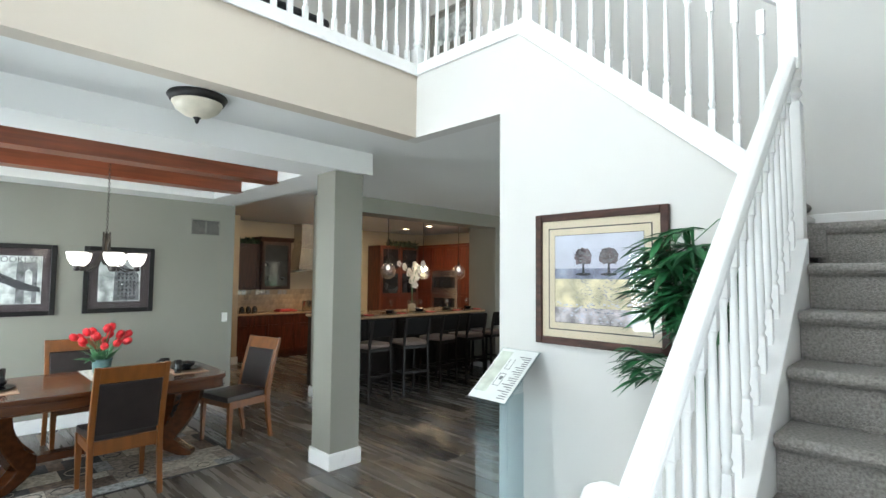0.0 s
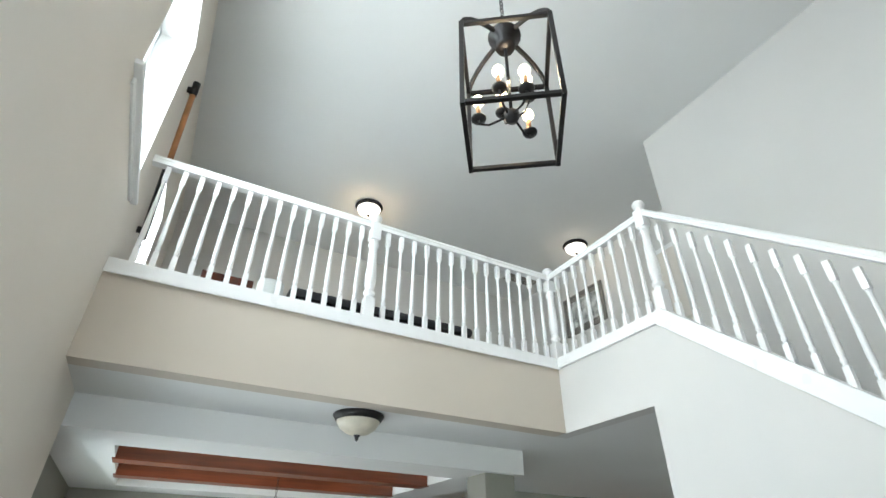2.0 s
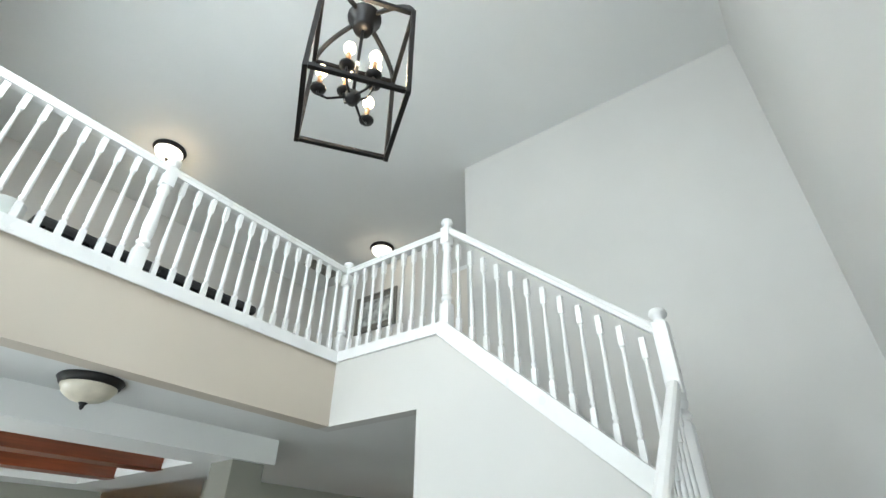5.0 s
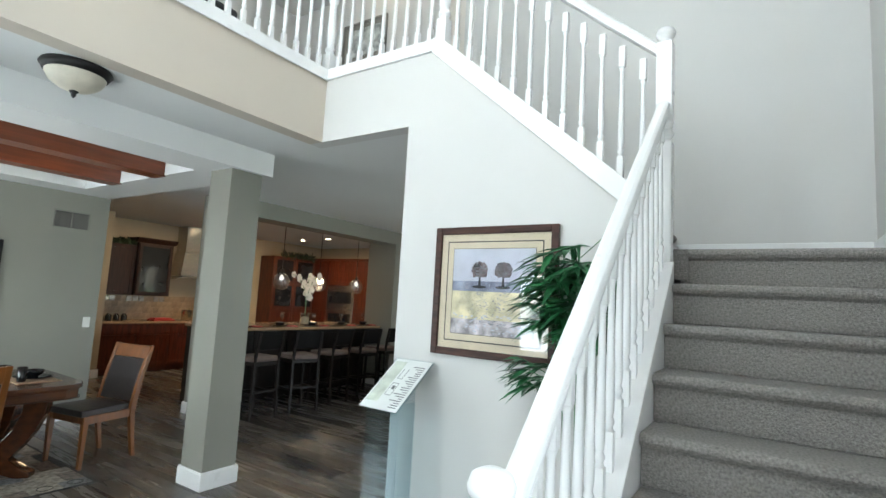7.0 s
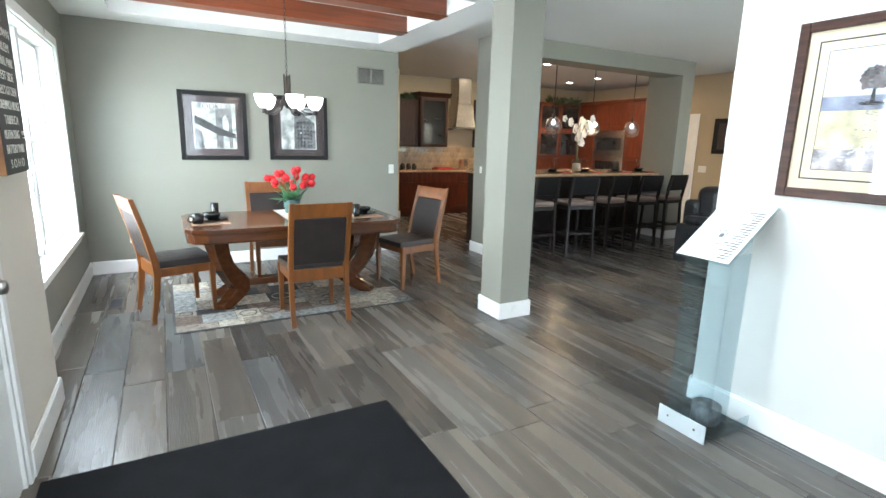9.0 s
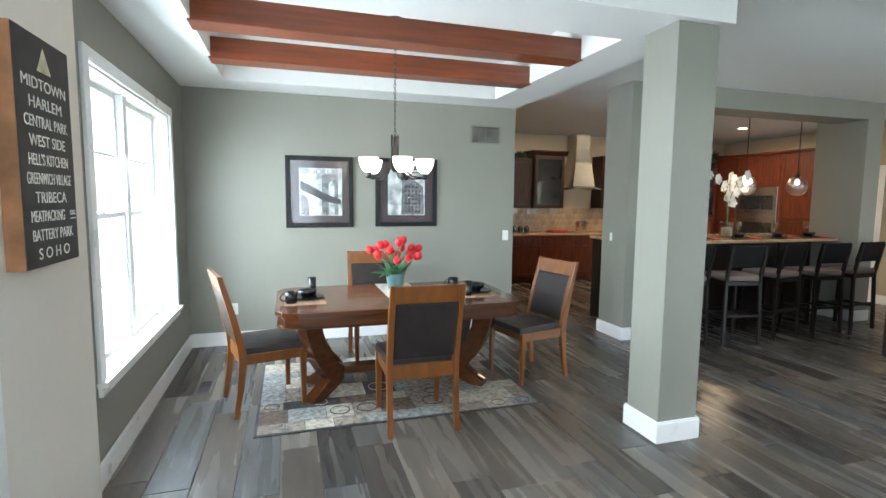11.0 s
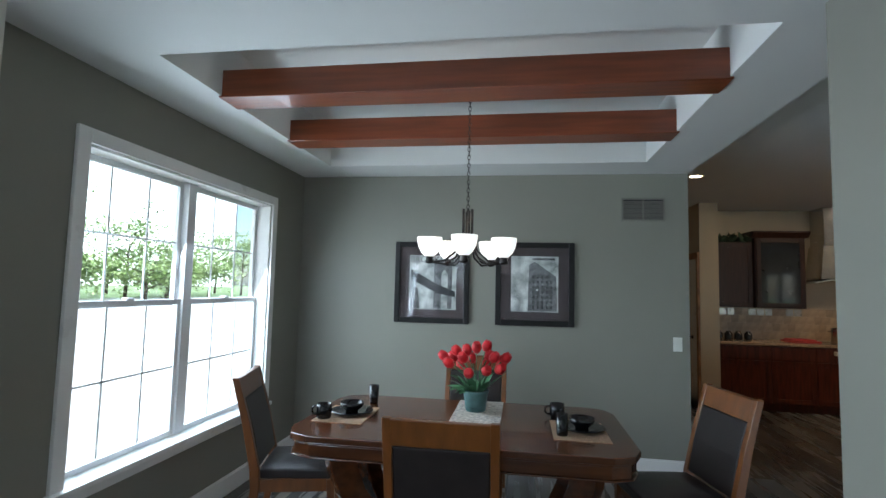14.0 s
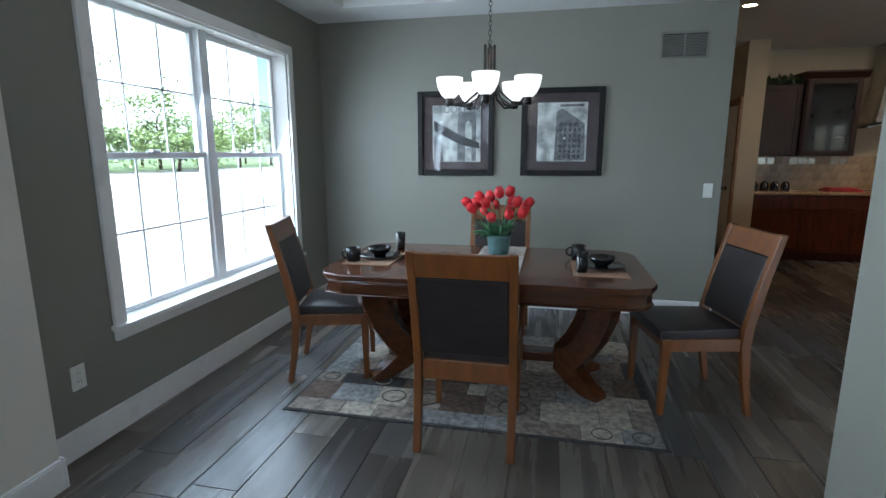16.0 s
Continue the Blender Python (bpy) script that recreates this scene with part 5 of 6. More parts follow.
def stand():
    s = empty("info_stand", (0, 0, 0), label="clear acrylic information stand with a printed sheet by the stair wall", category="display stand")
    bm = bmesh.new()
    box(bm, 3.07, 3.44, -4.985, -4.72, 0.0, 0.012)
    mk("foot", bm, M["acrylic"], s, 0.003)
    boxes("rim", [(3.07, 3.44, -4.99, -4.986, 0.0, 0.07), (3.07, 3.44, -4.719, -4.715, 0.0, 0.07), (3.066, 3.07, -4.986, -4.719, 0.0, 0.07)], M["acrylic"], s)
    boxes("front_sheet", [(3.10, 3.106, -4.975, -4.73, 0.012, 0.95)], M["acrylic"], s, 0.001)
    boxes("side_sheet", [(3.106, 3.26, -4.975, -4.969, 0.012, 0.98), (3.106, 3.26, -4.736, -4.73, 0.012, 0.98)], M["acrylic"], s, 0.001)
    boxes("back_sheet", [(3.255, 3.261, -4.969, -4.736, 0.012, 1.06)], M["acrylic"], s, 0.001)
    boxes("front_plate", [(3.058, 3.064, -4.99, -4.715, 0.0, 0.1)], M["frost"], s, 0.001, label="pale grey screwed plate")
    boxes("screw", [(3.055, 3.058, y - 0.006, y + 0.006, 0.05, 0.062) for y in (-4.93, -4.775)], M["steel"], s, 0.002)
    bm = bmesh.new()
    lathe(bm, [(0, 0.013), (0.075, 0.013), (0.075, 0.11), (0.07, 0.115), (0, 0.115)], 24, (3.27, -4.85, 0))
    mk("weight", bm, M["ink"], s)
    turn = pose(3.25, -4.835, 1.065, 0, -36, 0)
    bm = bmesh.new()
    box(bm, -0.225, 0.225, -0.15, 0.15, 0, 0.006, turn)
    mk("tray", bm, M["acrylic"], s, 0.002)
    bm = bmesh.new()
    box(bm, -0.215, 0.215, -0.14, 0.14, 0.007, 0.009, turn)
    mk("sheet", bm, M["paper"], s)
    bm = bmesh.new()
    box(bm, -0.16, 0.19, 0.04, 0.13, 0.0092, 0.0102, turn)
    mk("green_panel", bm, M["sage"], s)
    rnd = random.Random(9)
    bm = bmesh.new()
    for i in range(20):
        u = -0.19 + i * 0.018
        box(bm, u, u + 0.006, -0.12, rnd.uniform(-0.09, -0.03), 0.0092, 0.0102, turn)
    for c in ((-0.1, 0.0, -0.02, -0.017), (-0.1, 0.0, 0.025, 0.028), (-0.1, -0.097, -0.02, 0.028), (0.0, 0.003, -0.02, 0.028), (-0.05, -0.02, -0.01, 0.012), (0.04, 0.13, -0.015, -0.012), (0.04, 0.13, 0.02, 0.023), (0.04, 0.043, -0.015, 0.023)):
        box(bm, c[0], c[1], c[2], c[3], 0.0092, 0.0102, turn)
    mk("print_bars", bm, M["ink"], s)


stand()


def bamboo(at):
    rnd = random.Random(12)
    p = empty("silk_bamboo_plant", at, label="green silk bamboo plant standing against the stair wall", category="plant")
    turned("pot", [(0, 0), (0.12, 0), (0.13, 0.02), (0.15, 0.26), (0.158, 0.28), (0.145, 0.285), (0.13, 0.24), (0, 0.24)], M["espresso"], (0, 0, 0), p, 20)
    canes, leaves = bmesh.new(), bmesh.new()
    for k in range(4):
        a = k * 1.7
        foot = Vector((0.04 * math.cos(a), 0.04 * math.sin(a), 0.24))
        top = Vector((0.09 * math.cos(a), 0.09 * math.sin(a) + 0.02, 1.72 + 0.08 * (k % 3)))
        tube(canes, [foot, (foot + top) / 2 + Vector((0.02, 0.01, 0)), top], [0.012, 0.011, 0.006], 7)
        for i in range(30):
            low = k < 2 and i % 6 == 0
            z = rnd.uniform(1.14, 1.22) if low else rnd.uniform(1.4, 1.84)
            f = (z - 0.24) / (top.z - 0.24)
            c = foot.lerp(top, min(f, 1))
            d = rnd.uniform(0, 6.28)
            if rnd.random() < 0.45:
                d = rnd.uniform(1.2, 3.4)
            L = rnd.uniform(0.04, 0.16)
            if low:
                d, L = rnd.uniform(1.4, 1.9), rnd.uniform(0.14, 0.24)
            tip = c + Vector((L * math.cos(d) * 0.55, L * math.sin(d), rnd.uniform(0.0, 0.1)))
            tip.y = max(tip.y, -0.17)
            if tip.x > 0.14:
                tip.x = 0.14
            tube(canes, [c, tip], 0.0025, 4)
            for j in range(6):
                e = d + rnd.uniform(-1.1, 1.1)
                ln = rnd.uniform(0.12, 0.22)
                t = tip + Vector((ln * math.cos(e) * 0.6, ln * math.sin(e), rnd.uniform(-0.05, 0.05)))
                t.x = min(t.x, 0.17)
                t.y = max(t.y, -0.2)
                leafblade(leaves, tip, t, rnd.uniform(0.024, 0.042), (rnd.uniform(-0.4, 0.2), rnd.uniform(-0.3, 0.3), 1), rnd.uniform(0.02, 0.09), 3)
    mk("canes", canes, M["tulipleaf"], p)
    mk("leaves", leaves, M["leaf"], p, kind="stuff")


bamboo((3.26, -5.97, 0))


def lantern():
    c = empty("lantern_chandelier", (1.70, -5.63, 0), 0, label="dark bronze cage lantern chandelier with candle lamps", category="chandelier")
    h, r = 0.0105, 0.205
    z0, z1 = 3.49, 4.03
    tr = Matrix.Rotation(radians(54), 4, "Z")
    bm = bmesh.new()
    for sx in (-1, 1):
        for sy in (-1, 1):
            box(bm, sx * r - h, sx * r + h, sy * r - h, sy * r + h, z0 - 0.015, z1 + 0.015, tr)
    for z in (z0, z1):
        for s in (-1, 1):
            box(bm, -r + h, r - h, s * r - h, s * r + h, z - h, z + h, tr)
            box(bm, s * r - h, s * r + h, -r + h, r - h, z - h, z + h, tr)
    mk("cage", bm, M["bronze"], c, 0.002)
    bm = bmesh.new()
    for k in range(4):
        a = radians(54 + 45 + 90 * k)
        u = Vector((math.cos(a), math.sin(a), 0)) * (r * 1.4)
        pts = [u * math.cos(f) + Vector((0, 0, 4.03 + 0.16 * math.sin(f))) for f in [i * math.pi / 20 for i in range(11)]]
        tube(bm, pts, 0.013, 6)
    lathe(bm, [(0, 4.09), (0.045, 4.092), (0.052, 4.11), (0.052, 4.15), (0.085, 4.185), (0.085, 4.195), (0.02, 4.205), (0.0, 4.215)], 18)
    mk("arches", bm, M["bronze"], c)
    bm = bmesh.new()
    tube(bm, [(0, 0, 4.1), (0, 0, 3.62)], 0.008, 8)
    lathe(bm, [(0, 3.565), (0.025, 3.575), (0.036, 3.6), (0.036, 3.62), (0.015, 3.635), (0, 3.65)], 16)
    z = 5.8
    i = 0
    while z > 4.21:
        rr = 0.011
        pts = [(rr * math.cos(t) * (i % 2), rr * math.cos(t) * (1 - i % 2), z - 0.02 + 0.021 * math.sin(t)) for t in [k * math.pi / 4 for k in range(9)]]
        tube(bm, pts, 0.003, 5)
        z -= 0.033
        i += 1
    lathe(bm, [(0.065, 5.858), (0.065, 5.84), (0.02, 5.81), (0, 5.8)], 18)
    mk("stem_and_chain", bm, M["bronze"], c)
    for k in range(6):
        a = radians(60 * k - 40)
        u = Vector((math.cos(a), math.sin(a), 0))
        R = 0.15 if k % 2 else 0.085
        dz = 0.0 if k % 2 else 0.1
        bm = bmesh.new()
        tube(bm, [u * 0.03 + Vector((0, 0, 3.6)), u * R * 0.7 + Vector((0, 0, 3.57 + dz * 0.5)), u * R + Vector((0, 0, 3.585 + dz)), u * R + Vector((0, 0, 3.61 + dz))], 0.006, 6)
        lathe(bm, [(0.008, 3.605 + dz), (0.033, 3.612 + dz), (0.036, 3.622 + dz), (0.01, 3.62 + dz)], 14, u * R)
        mk("arm", bm, M["bronze"], c)
        bm = bmesh.new()
        lathe(bm, [(0.011, 3.62 + dz), (0.011, 3.70 + dz)], 10, u * R)
        mk("candle", bm, M["candle"], c)
        bm = bmesh.new()
        lathe(bm, [(0.008, 3.70 + dz), (0.024, 3.72 + dz), (0.028, 3.738 + dz), (0.022, 3.758 + dz), (0.006, 3.775 + dz), (0, 3.778 + dz)], 12, u * R)
        mk("bulb", bm, M["flame"], c, label="lit candle bulb")


lantern()
bulb("lantern_light", (1.70, -5.63, 3.85), 4)


def flush(at, lit, label):
    f = empty("flush_ceiling_lamp", at, label=label, category="ceiling lamp", group="flush ceiling lamps")
    turned("rim", [(0, 0), (0.172, 0), (0.178, -0.012), (0.165, -0.03), (0.158, -0.045), (0.145, -0.048), (0.14, -0.03), (0, -0.02)], M["bronze"], (0, 0, 0), f, 32)
    turned("bowl", [(0.15, -0.035), (0.148, -0.055), (0.125, -0.095), (0.08, -0.125), (0.03, -0.138), (0, -0.14)], M["uppershade"] if lit else M["alabaster"], (0, 0, 0), f, 32)
    turned("finial", [(0.022, -0.134), (0.024, -0.142), (0.012, -0.155), (0.013, -0.165), (0.004, -0.178), (0, -0.18)], M["bronze"], (0, 0, 0), f, 14)


flush((1.87, -3.45, HH), False, "bronze rimmed alabaster bowl lamp under the balcony")
flush((2.28, -1.87, TOP), True, "bronze rimmed lit ceiling lamp over the upper landing")
flush((5.2, -2.47, TOP), True, "bronze rimmed lit ceiling lamp over the upper hall")
bulb("landing_lamp_light", (2.28, -1.87, TOP - 0.25), 1.6, (1, 0.72, 0.4), 0.08)
bulb("hall_lamp_light", (5.2, -2.47, TOP - 0.25), 0.7, (1, 0.8, 0.55), 0.08)

oar = empty("wall_oar", (0, 0, 0), label="pine wooden oar with black ends hung on the upper wall", category="wall ornament")
bm = bmesh.new()
tube(bm, [(0.20, -3.58, 5.02), (0.20, -3.40, 4.42)], 0.022, 10)
mk("shaft", bm, M["woodrod"], oar)
bm = bmesh.new()
tube(bm, [(0.20, -3.60, 5.14), (0.20, -3.58, 5.02)], 0.028, 10)
tube(bm, [(0.20, -3.40, 4.42), (0.20, -3.23, 3.86)], 0.026, 10)
box(bm, 0.15, 0.2, -3.60, -3.57, 5.04, 5.08)
box(bm, 0.15, 0.2, -3.26, -3.23, 3.9, 3.94)
mk("black_ends", bm, M["bronze"], oar)


def loft():
    b = empty("loft_bench", (0, 0, 0), label="long dark upholstered bench on the upper landing", category="bench")
    boxes("base", [(1.25, 2.85, -3.4, -2.85, UP, UP + 0.37)], M["frameblack"], b, 0.02)
    boxes("seat", [(1.25, 2.85, -3.42, -2.85, UP + 0.37, UP + 0.45)], M["blackleather"], b, 0.03)
    boxes("book_box", [(0.64, 0.99, -3.4, -3.1, UP, UP + 0.42)], M["cherry"], bevel=0.004, label="cherry wood box on the upper landing", category="box")
    turned("waste_bin", [(0, 0), (0.085, 0), (0.1, 0.5), (0.095, 0.5), (0.08, 0.01), (0, 0.01)], M["paper"], (1.13, -3.25, UP), label="white bin on the upper landing", category="bin", seg=24)
    d = empty("door_3", (0, 0, 0), label="cream panelled door in the upper hall", kind="structure")
    boxes("slab", [(5.56, 5.598, -4.2, -3.42, UP, UP + 2.03)], M["front"], d)
    boxes("casing", [(5.57, 5.598, -3.42, -3.34, UP, UP + 2.1), (5.57, 5.598, -4.28, -4.2, UP, UP + 2.1), (5.57, 5.598, -4.2, -3.42, UP + 2.03, UP + 2.1)], M["white"], d, 0.003)
    boxes("panel", [(5.552, 5.561, -4.1, -3.86, UP + 0.2, UP + 0.9), (5.552, 5.561, -3.76, -3.52, UP + 0.2, UP + 0.9), (5.552, 5.561, -4.1, -3.86, UP + 1.1, UP + 1.9), (5.552, 5.561, -3.76, -3.52, UP + 1.1, UP + 1.9)], M["front"], d, 0.004)
    boxes("hinge", [(5.55, 5.562, -3.44, -3.40, UP + 1.7, UP + 1.8)], M["bronze"], d, 0.002)
    g = framed("hall_picture", pose(5.598, -2.07, 5.1, 0, 0, -90), 0.8, 0.6, 0.03, M["ventgrey"], M["ventgrey"], 0.1, "grey framed wide print on the upper hall wall")
    flat(g, "print", rect(-0.3, 0.3, -0.2, 0.2), -0.015, M["print"])
    v = empty("ceiling_vent", (5.1, -1.35, TOP), label="white ceiling return grille over the upper hall", category="vent")
    boxes("rim", [(-0.3, 0.3, -0.2, 0.2, -0.012, 0)], M["plastic"], v, 0.004)
    boxes("slat", [(-0.27, 0.27, -0.17 + i * 0.034, -0.15 + i * 0.034, -0.02, -0.012) for i in range(10)], M["ventgrey"], v)


loft()

# ---- kitchen ----


def cab_front(parent, axis, at, a, b, z0, z1, material, glass=False):
    """A shaker door on a cabinet front: axis "y" faces -y at y = at; axis "x" faces -x at x = at."""
    f, g = 0.055, 0.004
    a, b, z0, z1 = a + g, b - g, z0 + g, z1 - g

    def cell(u0, u1, v0, v1, d0, d1):
        return (u0, u1, at - d1, at - d0, v0, v1) if axis == "y" else (at - d1, at - d0, u0, u1, v0, v1)

    door = boxes("door", [cell(a, a + f, z0, z1, 0, 0.02), cell(b - f, b, z0, z1, 0, 0.02), cell(a + f, b - f, z0, z0 + f, 0, 0.02), cell(a + f, b - f, z1 - f, z1, 0, 0.02)], material, parent, 0.003)
    boxes("pane" if glass else "door_panel", [cell(a + f, b - f, z0 + f, z1 - f, 0.002, 0.009)], M["darkglass"] if glass else material, parent)
    return door


def cabinets():
    c = empty("base_cabinet", (0, 0, 0), label="cherry wood base cabinets with a granite counter", category="cabinet")
    boxes("body", [(4.77, 7.5, 2.82, 3.395, 0.1, 0.88), (4.77, 7.5, 2.88, 3.39, 0, 0.1)], M["cherry"], c)
    xs = [4.78, 5.45, 6.0, 6.75, 7.45]
    for a, b in zip(xs, xs[1:]):
        cab_front(c, "y", 2.82, a, b, 0.12, 0.68, M["cherry"])
        boxes("drawer", [(a + 0.004, b - 0.004, 2.80, 2.82, 0.69, 0.865)], M["cherry"], c, 0.003)
    boxes("counter", [(4.765, 7.5, 2.78, 3.395, 0.88, 0.92)], M["granite"], c, 0.006)
    u = empty("wall_cabinet", (0, 0, 0), label="dark wood wall cabinets, one with a glass door", category="cabinet", group="wall cabinets")
    boxes("body", [(4.77, 5.36, 3.07, 3.395, 1.38, 2.30), (5.36, 6.0, 3.0, 3.395, 1.38, 2.36)], M["darkcherry"], u)
    cab_front(u, "y", 3.07, 4.79, 5.35, 1.39, 2.29, M["darkcherry"])
    cab_front(u, "y", 3.0, 5.37, 5.99, 1.39, 2.35, M["darkcherry"], True)
    bm = bmesh.new()
    prism(bm, [(3.0, 2.36), (2.94, 2.43), (2.94, 2.45), (3.395, 2.45), (3.395, 2.36)], "x", 5.32, 6.05)
    mk("cornice", bm, M["darkcherry"], u)
    u = empty("wall_cabinet", (0, 0, 0), label="dark wood wall cabinet beside the hood", category="cabinet", group="wall cabinets")
    boxes("body", [(6.86, 7.4, 3.05, 3.395, 1.38, 2.4)], M["darkcherry"], u)
    cab_front(u, "y", 3.05, 6.87, 7.39, 1.39, 2.39, M["darkcherry"])
    h = empty("range_hood", (6.42, 3.19, 0), label="stainless steel chimney range hood with a glass canopy", category="range hood")
    boxes("chimney", [(-0.15, 0.15, -0.15, 0.2, 2.26, HH)], M["steel"], h, 0.004)
    bm = bmesh.new()
    lo = [bm.verts.new(p) for p in ((-0.24, -0.22, 1.80), (0.24, -0.22, 1.80), (0.24, 0.2, 1.80), (-0.24, 0.2, 1.80))]
    hi = [bm.verts.new(p) for p in ((-0.17, -0.17, 2.26), (0.17, -0.17, 2.26), (0.17, 0.2, 2.26), (-0.17, 0.2, 2.26))]
    bm.faces.new(lo[::-1]); bm.faces.new(hi)
    for i in range(4):
        bm.faces.new((lo[i], lo[(i + 1) % 4], hi[(i + 1) % 4], hi[i]))
    mk("flue", bm, M["steel"], h)
    bm = bmesh.new()
    prism(bm, [(-0.36, 1.73), (-0.2, 1.765), (0, 1.78), (0.2, 1.765), (0.36, 1.73), (0.36, 1.745), (0.2, 1.785), (0, 1.80), (-0.2, 1.785), (-0.36, 1.745)], "y", -0.3, 0.2)
    mk("canopy", bm, M["steel"], h)
    # tall units on the end wall
    t = empty("tall_cabinet", (0, 0, 0), label="tall cherry wood cabinets round a wall oven", category="cabinet")
    boxes("body", [(9.6, 10.2, 0.8, 3.39, 0.0, 2.42)], M["cherry"], t)
    for a, b in ((0.82, 1.5), (2.45, 3.35)):
        cab_front(t, "x", 9.6, a, b, 0.12, 1.2, M["cherry"])
        cab_front(t, "x", 9.6, a, b, 1.22, 2.40, M["cherry"])
    cab_front(t, "x", 9.6, 1.52, 1.98, 1.85, 2.40, M["cherry"])
    cab_front(t, "x", 9.6, 1.98, 2.43, 1.85, 2.40, M["cherry"])
    boxes("cornice", [(9.54, 10.2, 0.76, 3.39, 2.42, 2.47)], M["cherry"], t, 0.01)
    o = empty("wall_oven", (0, 0, 0), label="stainless steel wall oven with a black glass door", category="oven")
    boxes("body", [(9.572, 9.598, 1.54, 2.41, 0.7, 1.82)], M["steel"], o, 0.004)
    boxes("window", [(9.566, 9.573, 1.62, 2.33, 1.4, 1.66), (9.566, 9.573, 1.62, 2.33, 0.8, 1.15)], M["darkglass"], o)
    boxes("handle", [(9.53, 9.55, 1.6, 2.35, 1.24, 1.26), (9.55, 9.572, 1.62, 1.64, 1.24, 1.26), (9.55, 9.572, 2.31, 2.33, 1.24, 1.26)], M["steel"], o)
    g = empty("corner_cabinet", (0, 0, 0), label="cherry wood cabinet with dark glass doors in the kitchen", category="cabinet")
    boxes("body", [(8.3, 9.55, 2.9, 3.39, 0.0, 2.42)], M["cherry"], g)
    for a, b in ((8.32, 8.92), (8.93, 9.53)):
        cab_front(g, "y", 2.9, a, b, 1.2, 1.8, M["cherry"], True)
        cab_front(g, "y", 2.9, a, b, 1.8, 2.4, M["cherry"], True)
        cab_front(g, "y", 2.9, a, b, 0.1, 1.18, M["cherry"])


cabinets()


def small_kitchen():
    p = empty("stock_pot", (6.42, 3.0, 0.92), label="stainless steel stock pot on the kitchen counter", category="pot")
    turned("body", [(0, 0), (0.11, 0), (0.115, 0.01), (0.115, 0.2), (0.12, 0.205), (0.11, 0.205), (0.105, 0.012), (0, 0.012)], M["steel"], (0, 0, 0), p, 24)
    bm = bmesh.new()
    for s in (-1, 1):
        tube(bm, [(s * 0.113, -0.03, 0.16), (s * 0.15, -0.03, 0.165), (s * 0.15, 0.03, 0.165), (s * 0.113, 0.03, 0.16)], 0.006, 6)
    mk("handles", bm, M["steel"], p)
    boxes("cook_book", [(5.75, 6.15, 2.95, 3.2, 0.921, 0.945), (5.78, 6.1, 2.97, 3.18, 0.945, 0.965)], M["tablered"], bevel=0.004, label="red and black trays stacked on the counter", category="tray")
    for i in range(4):
        turned("spice_jar", [(0, 0), (0.05, 0), (0.055, 0.02), (0.05, 0.09), (0.03, 0.1), (0.03, 0.12), (0, 0.12)], M["darkglass"], (4.92 + i * 0.13, 3.15, 0.92), label="dark glass jar on the kitchen counter", category="jar", group="jars on the counter", seg=14)
    v = empty("leaf_garland", (0, 0, 0), label="dark green leaf garland on top of the wall cabinets", category="plant")
    rnd = random.Random(5)
    bm = bmesh.new()
    for i in range(120):
        b = Vector((rnd.uniform(4.85, 5.5), rnd.uniform(3.05, 3.3), 2.31))
        leafblade(bm, b, b + Vector((rnd.uniform(-0.1, 0.1), rnd.uniform(-0.1, 0.1), rnd.uniform(0.03, 0.16))), 0.05, (0.3, -1, 0.3), 0.02)
    mk("leaves", bm, M["garland"], v)
    v = empty("leaf_garland", (0, 0, 0), label="green leaf garland on the tall cabinet tops", category="plant")
    bm = bmesh.new()
    for i in range(160):
        b = Vector((rnd.uniform(8.6, 9.5), rnd.uniform(2.85, 3.2), 2.42))
        leafblade(bm, b, b + Vector((rnd.uniform(-0.15, 0.15), rnd.uniform(-0.2, 0.1), rnd.uniform(-0.05, 0.22))), 0.07, (0.3, -1, 0.3), 0.03)
    mk("leaves", bm, M["garland"], v)
    # bar
    b = empty("kitchen_bar", (0, 0, 0), label="espresso panelled breakfast bar with a pale stone counter", category="breakfast bar")
    boxes("body", [(4.87, 7.94, -0.36, 0.3, 0, 1.03)], M["espresso"], b)
    for i in range(5):
        a = 4.9 + i * 0.61
        cab_front(b, "y", -0.36, a, a + 0.59, 0.1, 1.0, M["espresso"])
    boxes("counter", [(4.86, 7.95, -0.72, 0.36, 1.03, 1.07)], M["granite"], b, 0.008)
    rnd = random.Random(8)
    for i, x in enumerate((5.2, 5.85, 6.5, 7.15, 7.7)):
        turned("plate", [(0, 0.001), (0.07, 0.001), (0.125, 0.014), (0.127, 0.018), (0.07, 0.008), (0, 0.007)], M["black"], (x, -0.5, 1.072), label="black plate on the breakfast bar", category="plate", group="plates on the bar", seg=20)
        turned("bowl", [(0, 0), (0.035, 0), (0.068, 0.035), (0.076, 0.058), (0.07, 0.058), (0, 0.012)], M["black"], (x, -0.5, 1.08), label="black bowl on a plate on the breakfast bar", category="bowl", group="bowls on the bar", seg=18)
        boxes("napkin", [(x + 0.15, x + 0.27, -0.6, -0.42, 1.07, 1.082)], M["tablered"], bevel=0.003, label="red folded napkin on the breakfast bar", category="napkin", group="napkins on the bar")
        turned("wine_glass", [(0.033, 0), (0.034, 0.003), (0.005, 0.008), (0.004, 0.08), (0.02, 0.1), (0.036, 0.13), (0.036, 0.16), (0.03, 0.2), (0.029, 0.2), (0.034, 0.16), (0.034, 0.132), (0.0, 0.1)], M["globe"], (x + 0.2, -0.3, 1.072), label="clear wine glass on the breakfast bar", category="glass", group="glasses on the bar", seg=16)
    o = empty("orchid", (6.55, -0.25, 1.07), label="white orchid in a glass vase on the breakfast bar", category="flower vase")
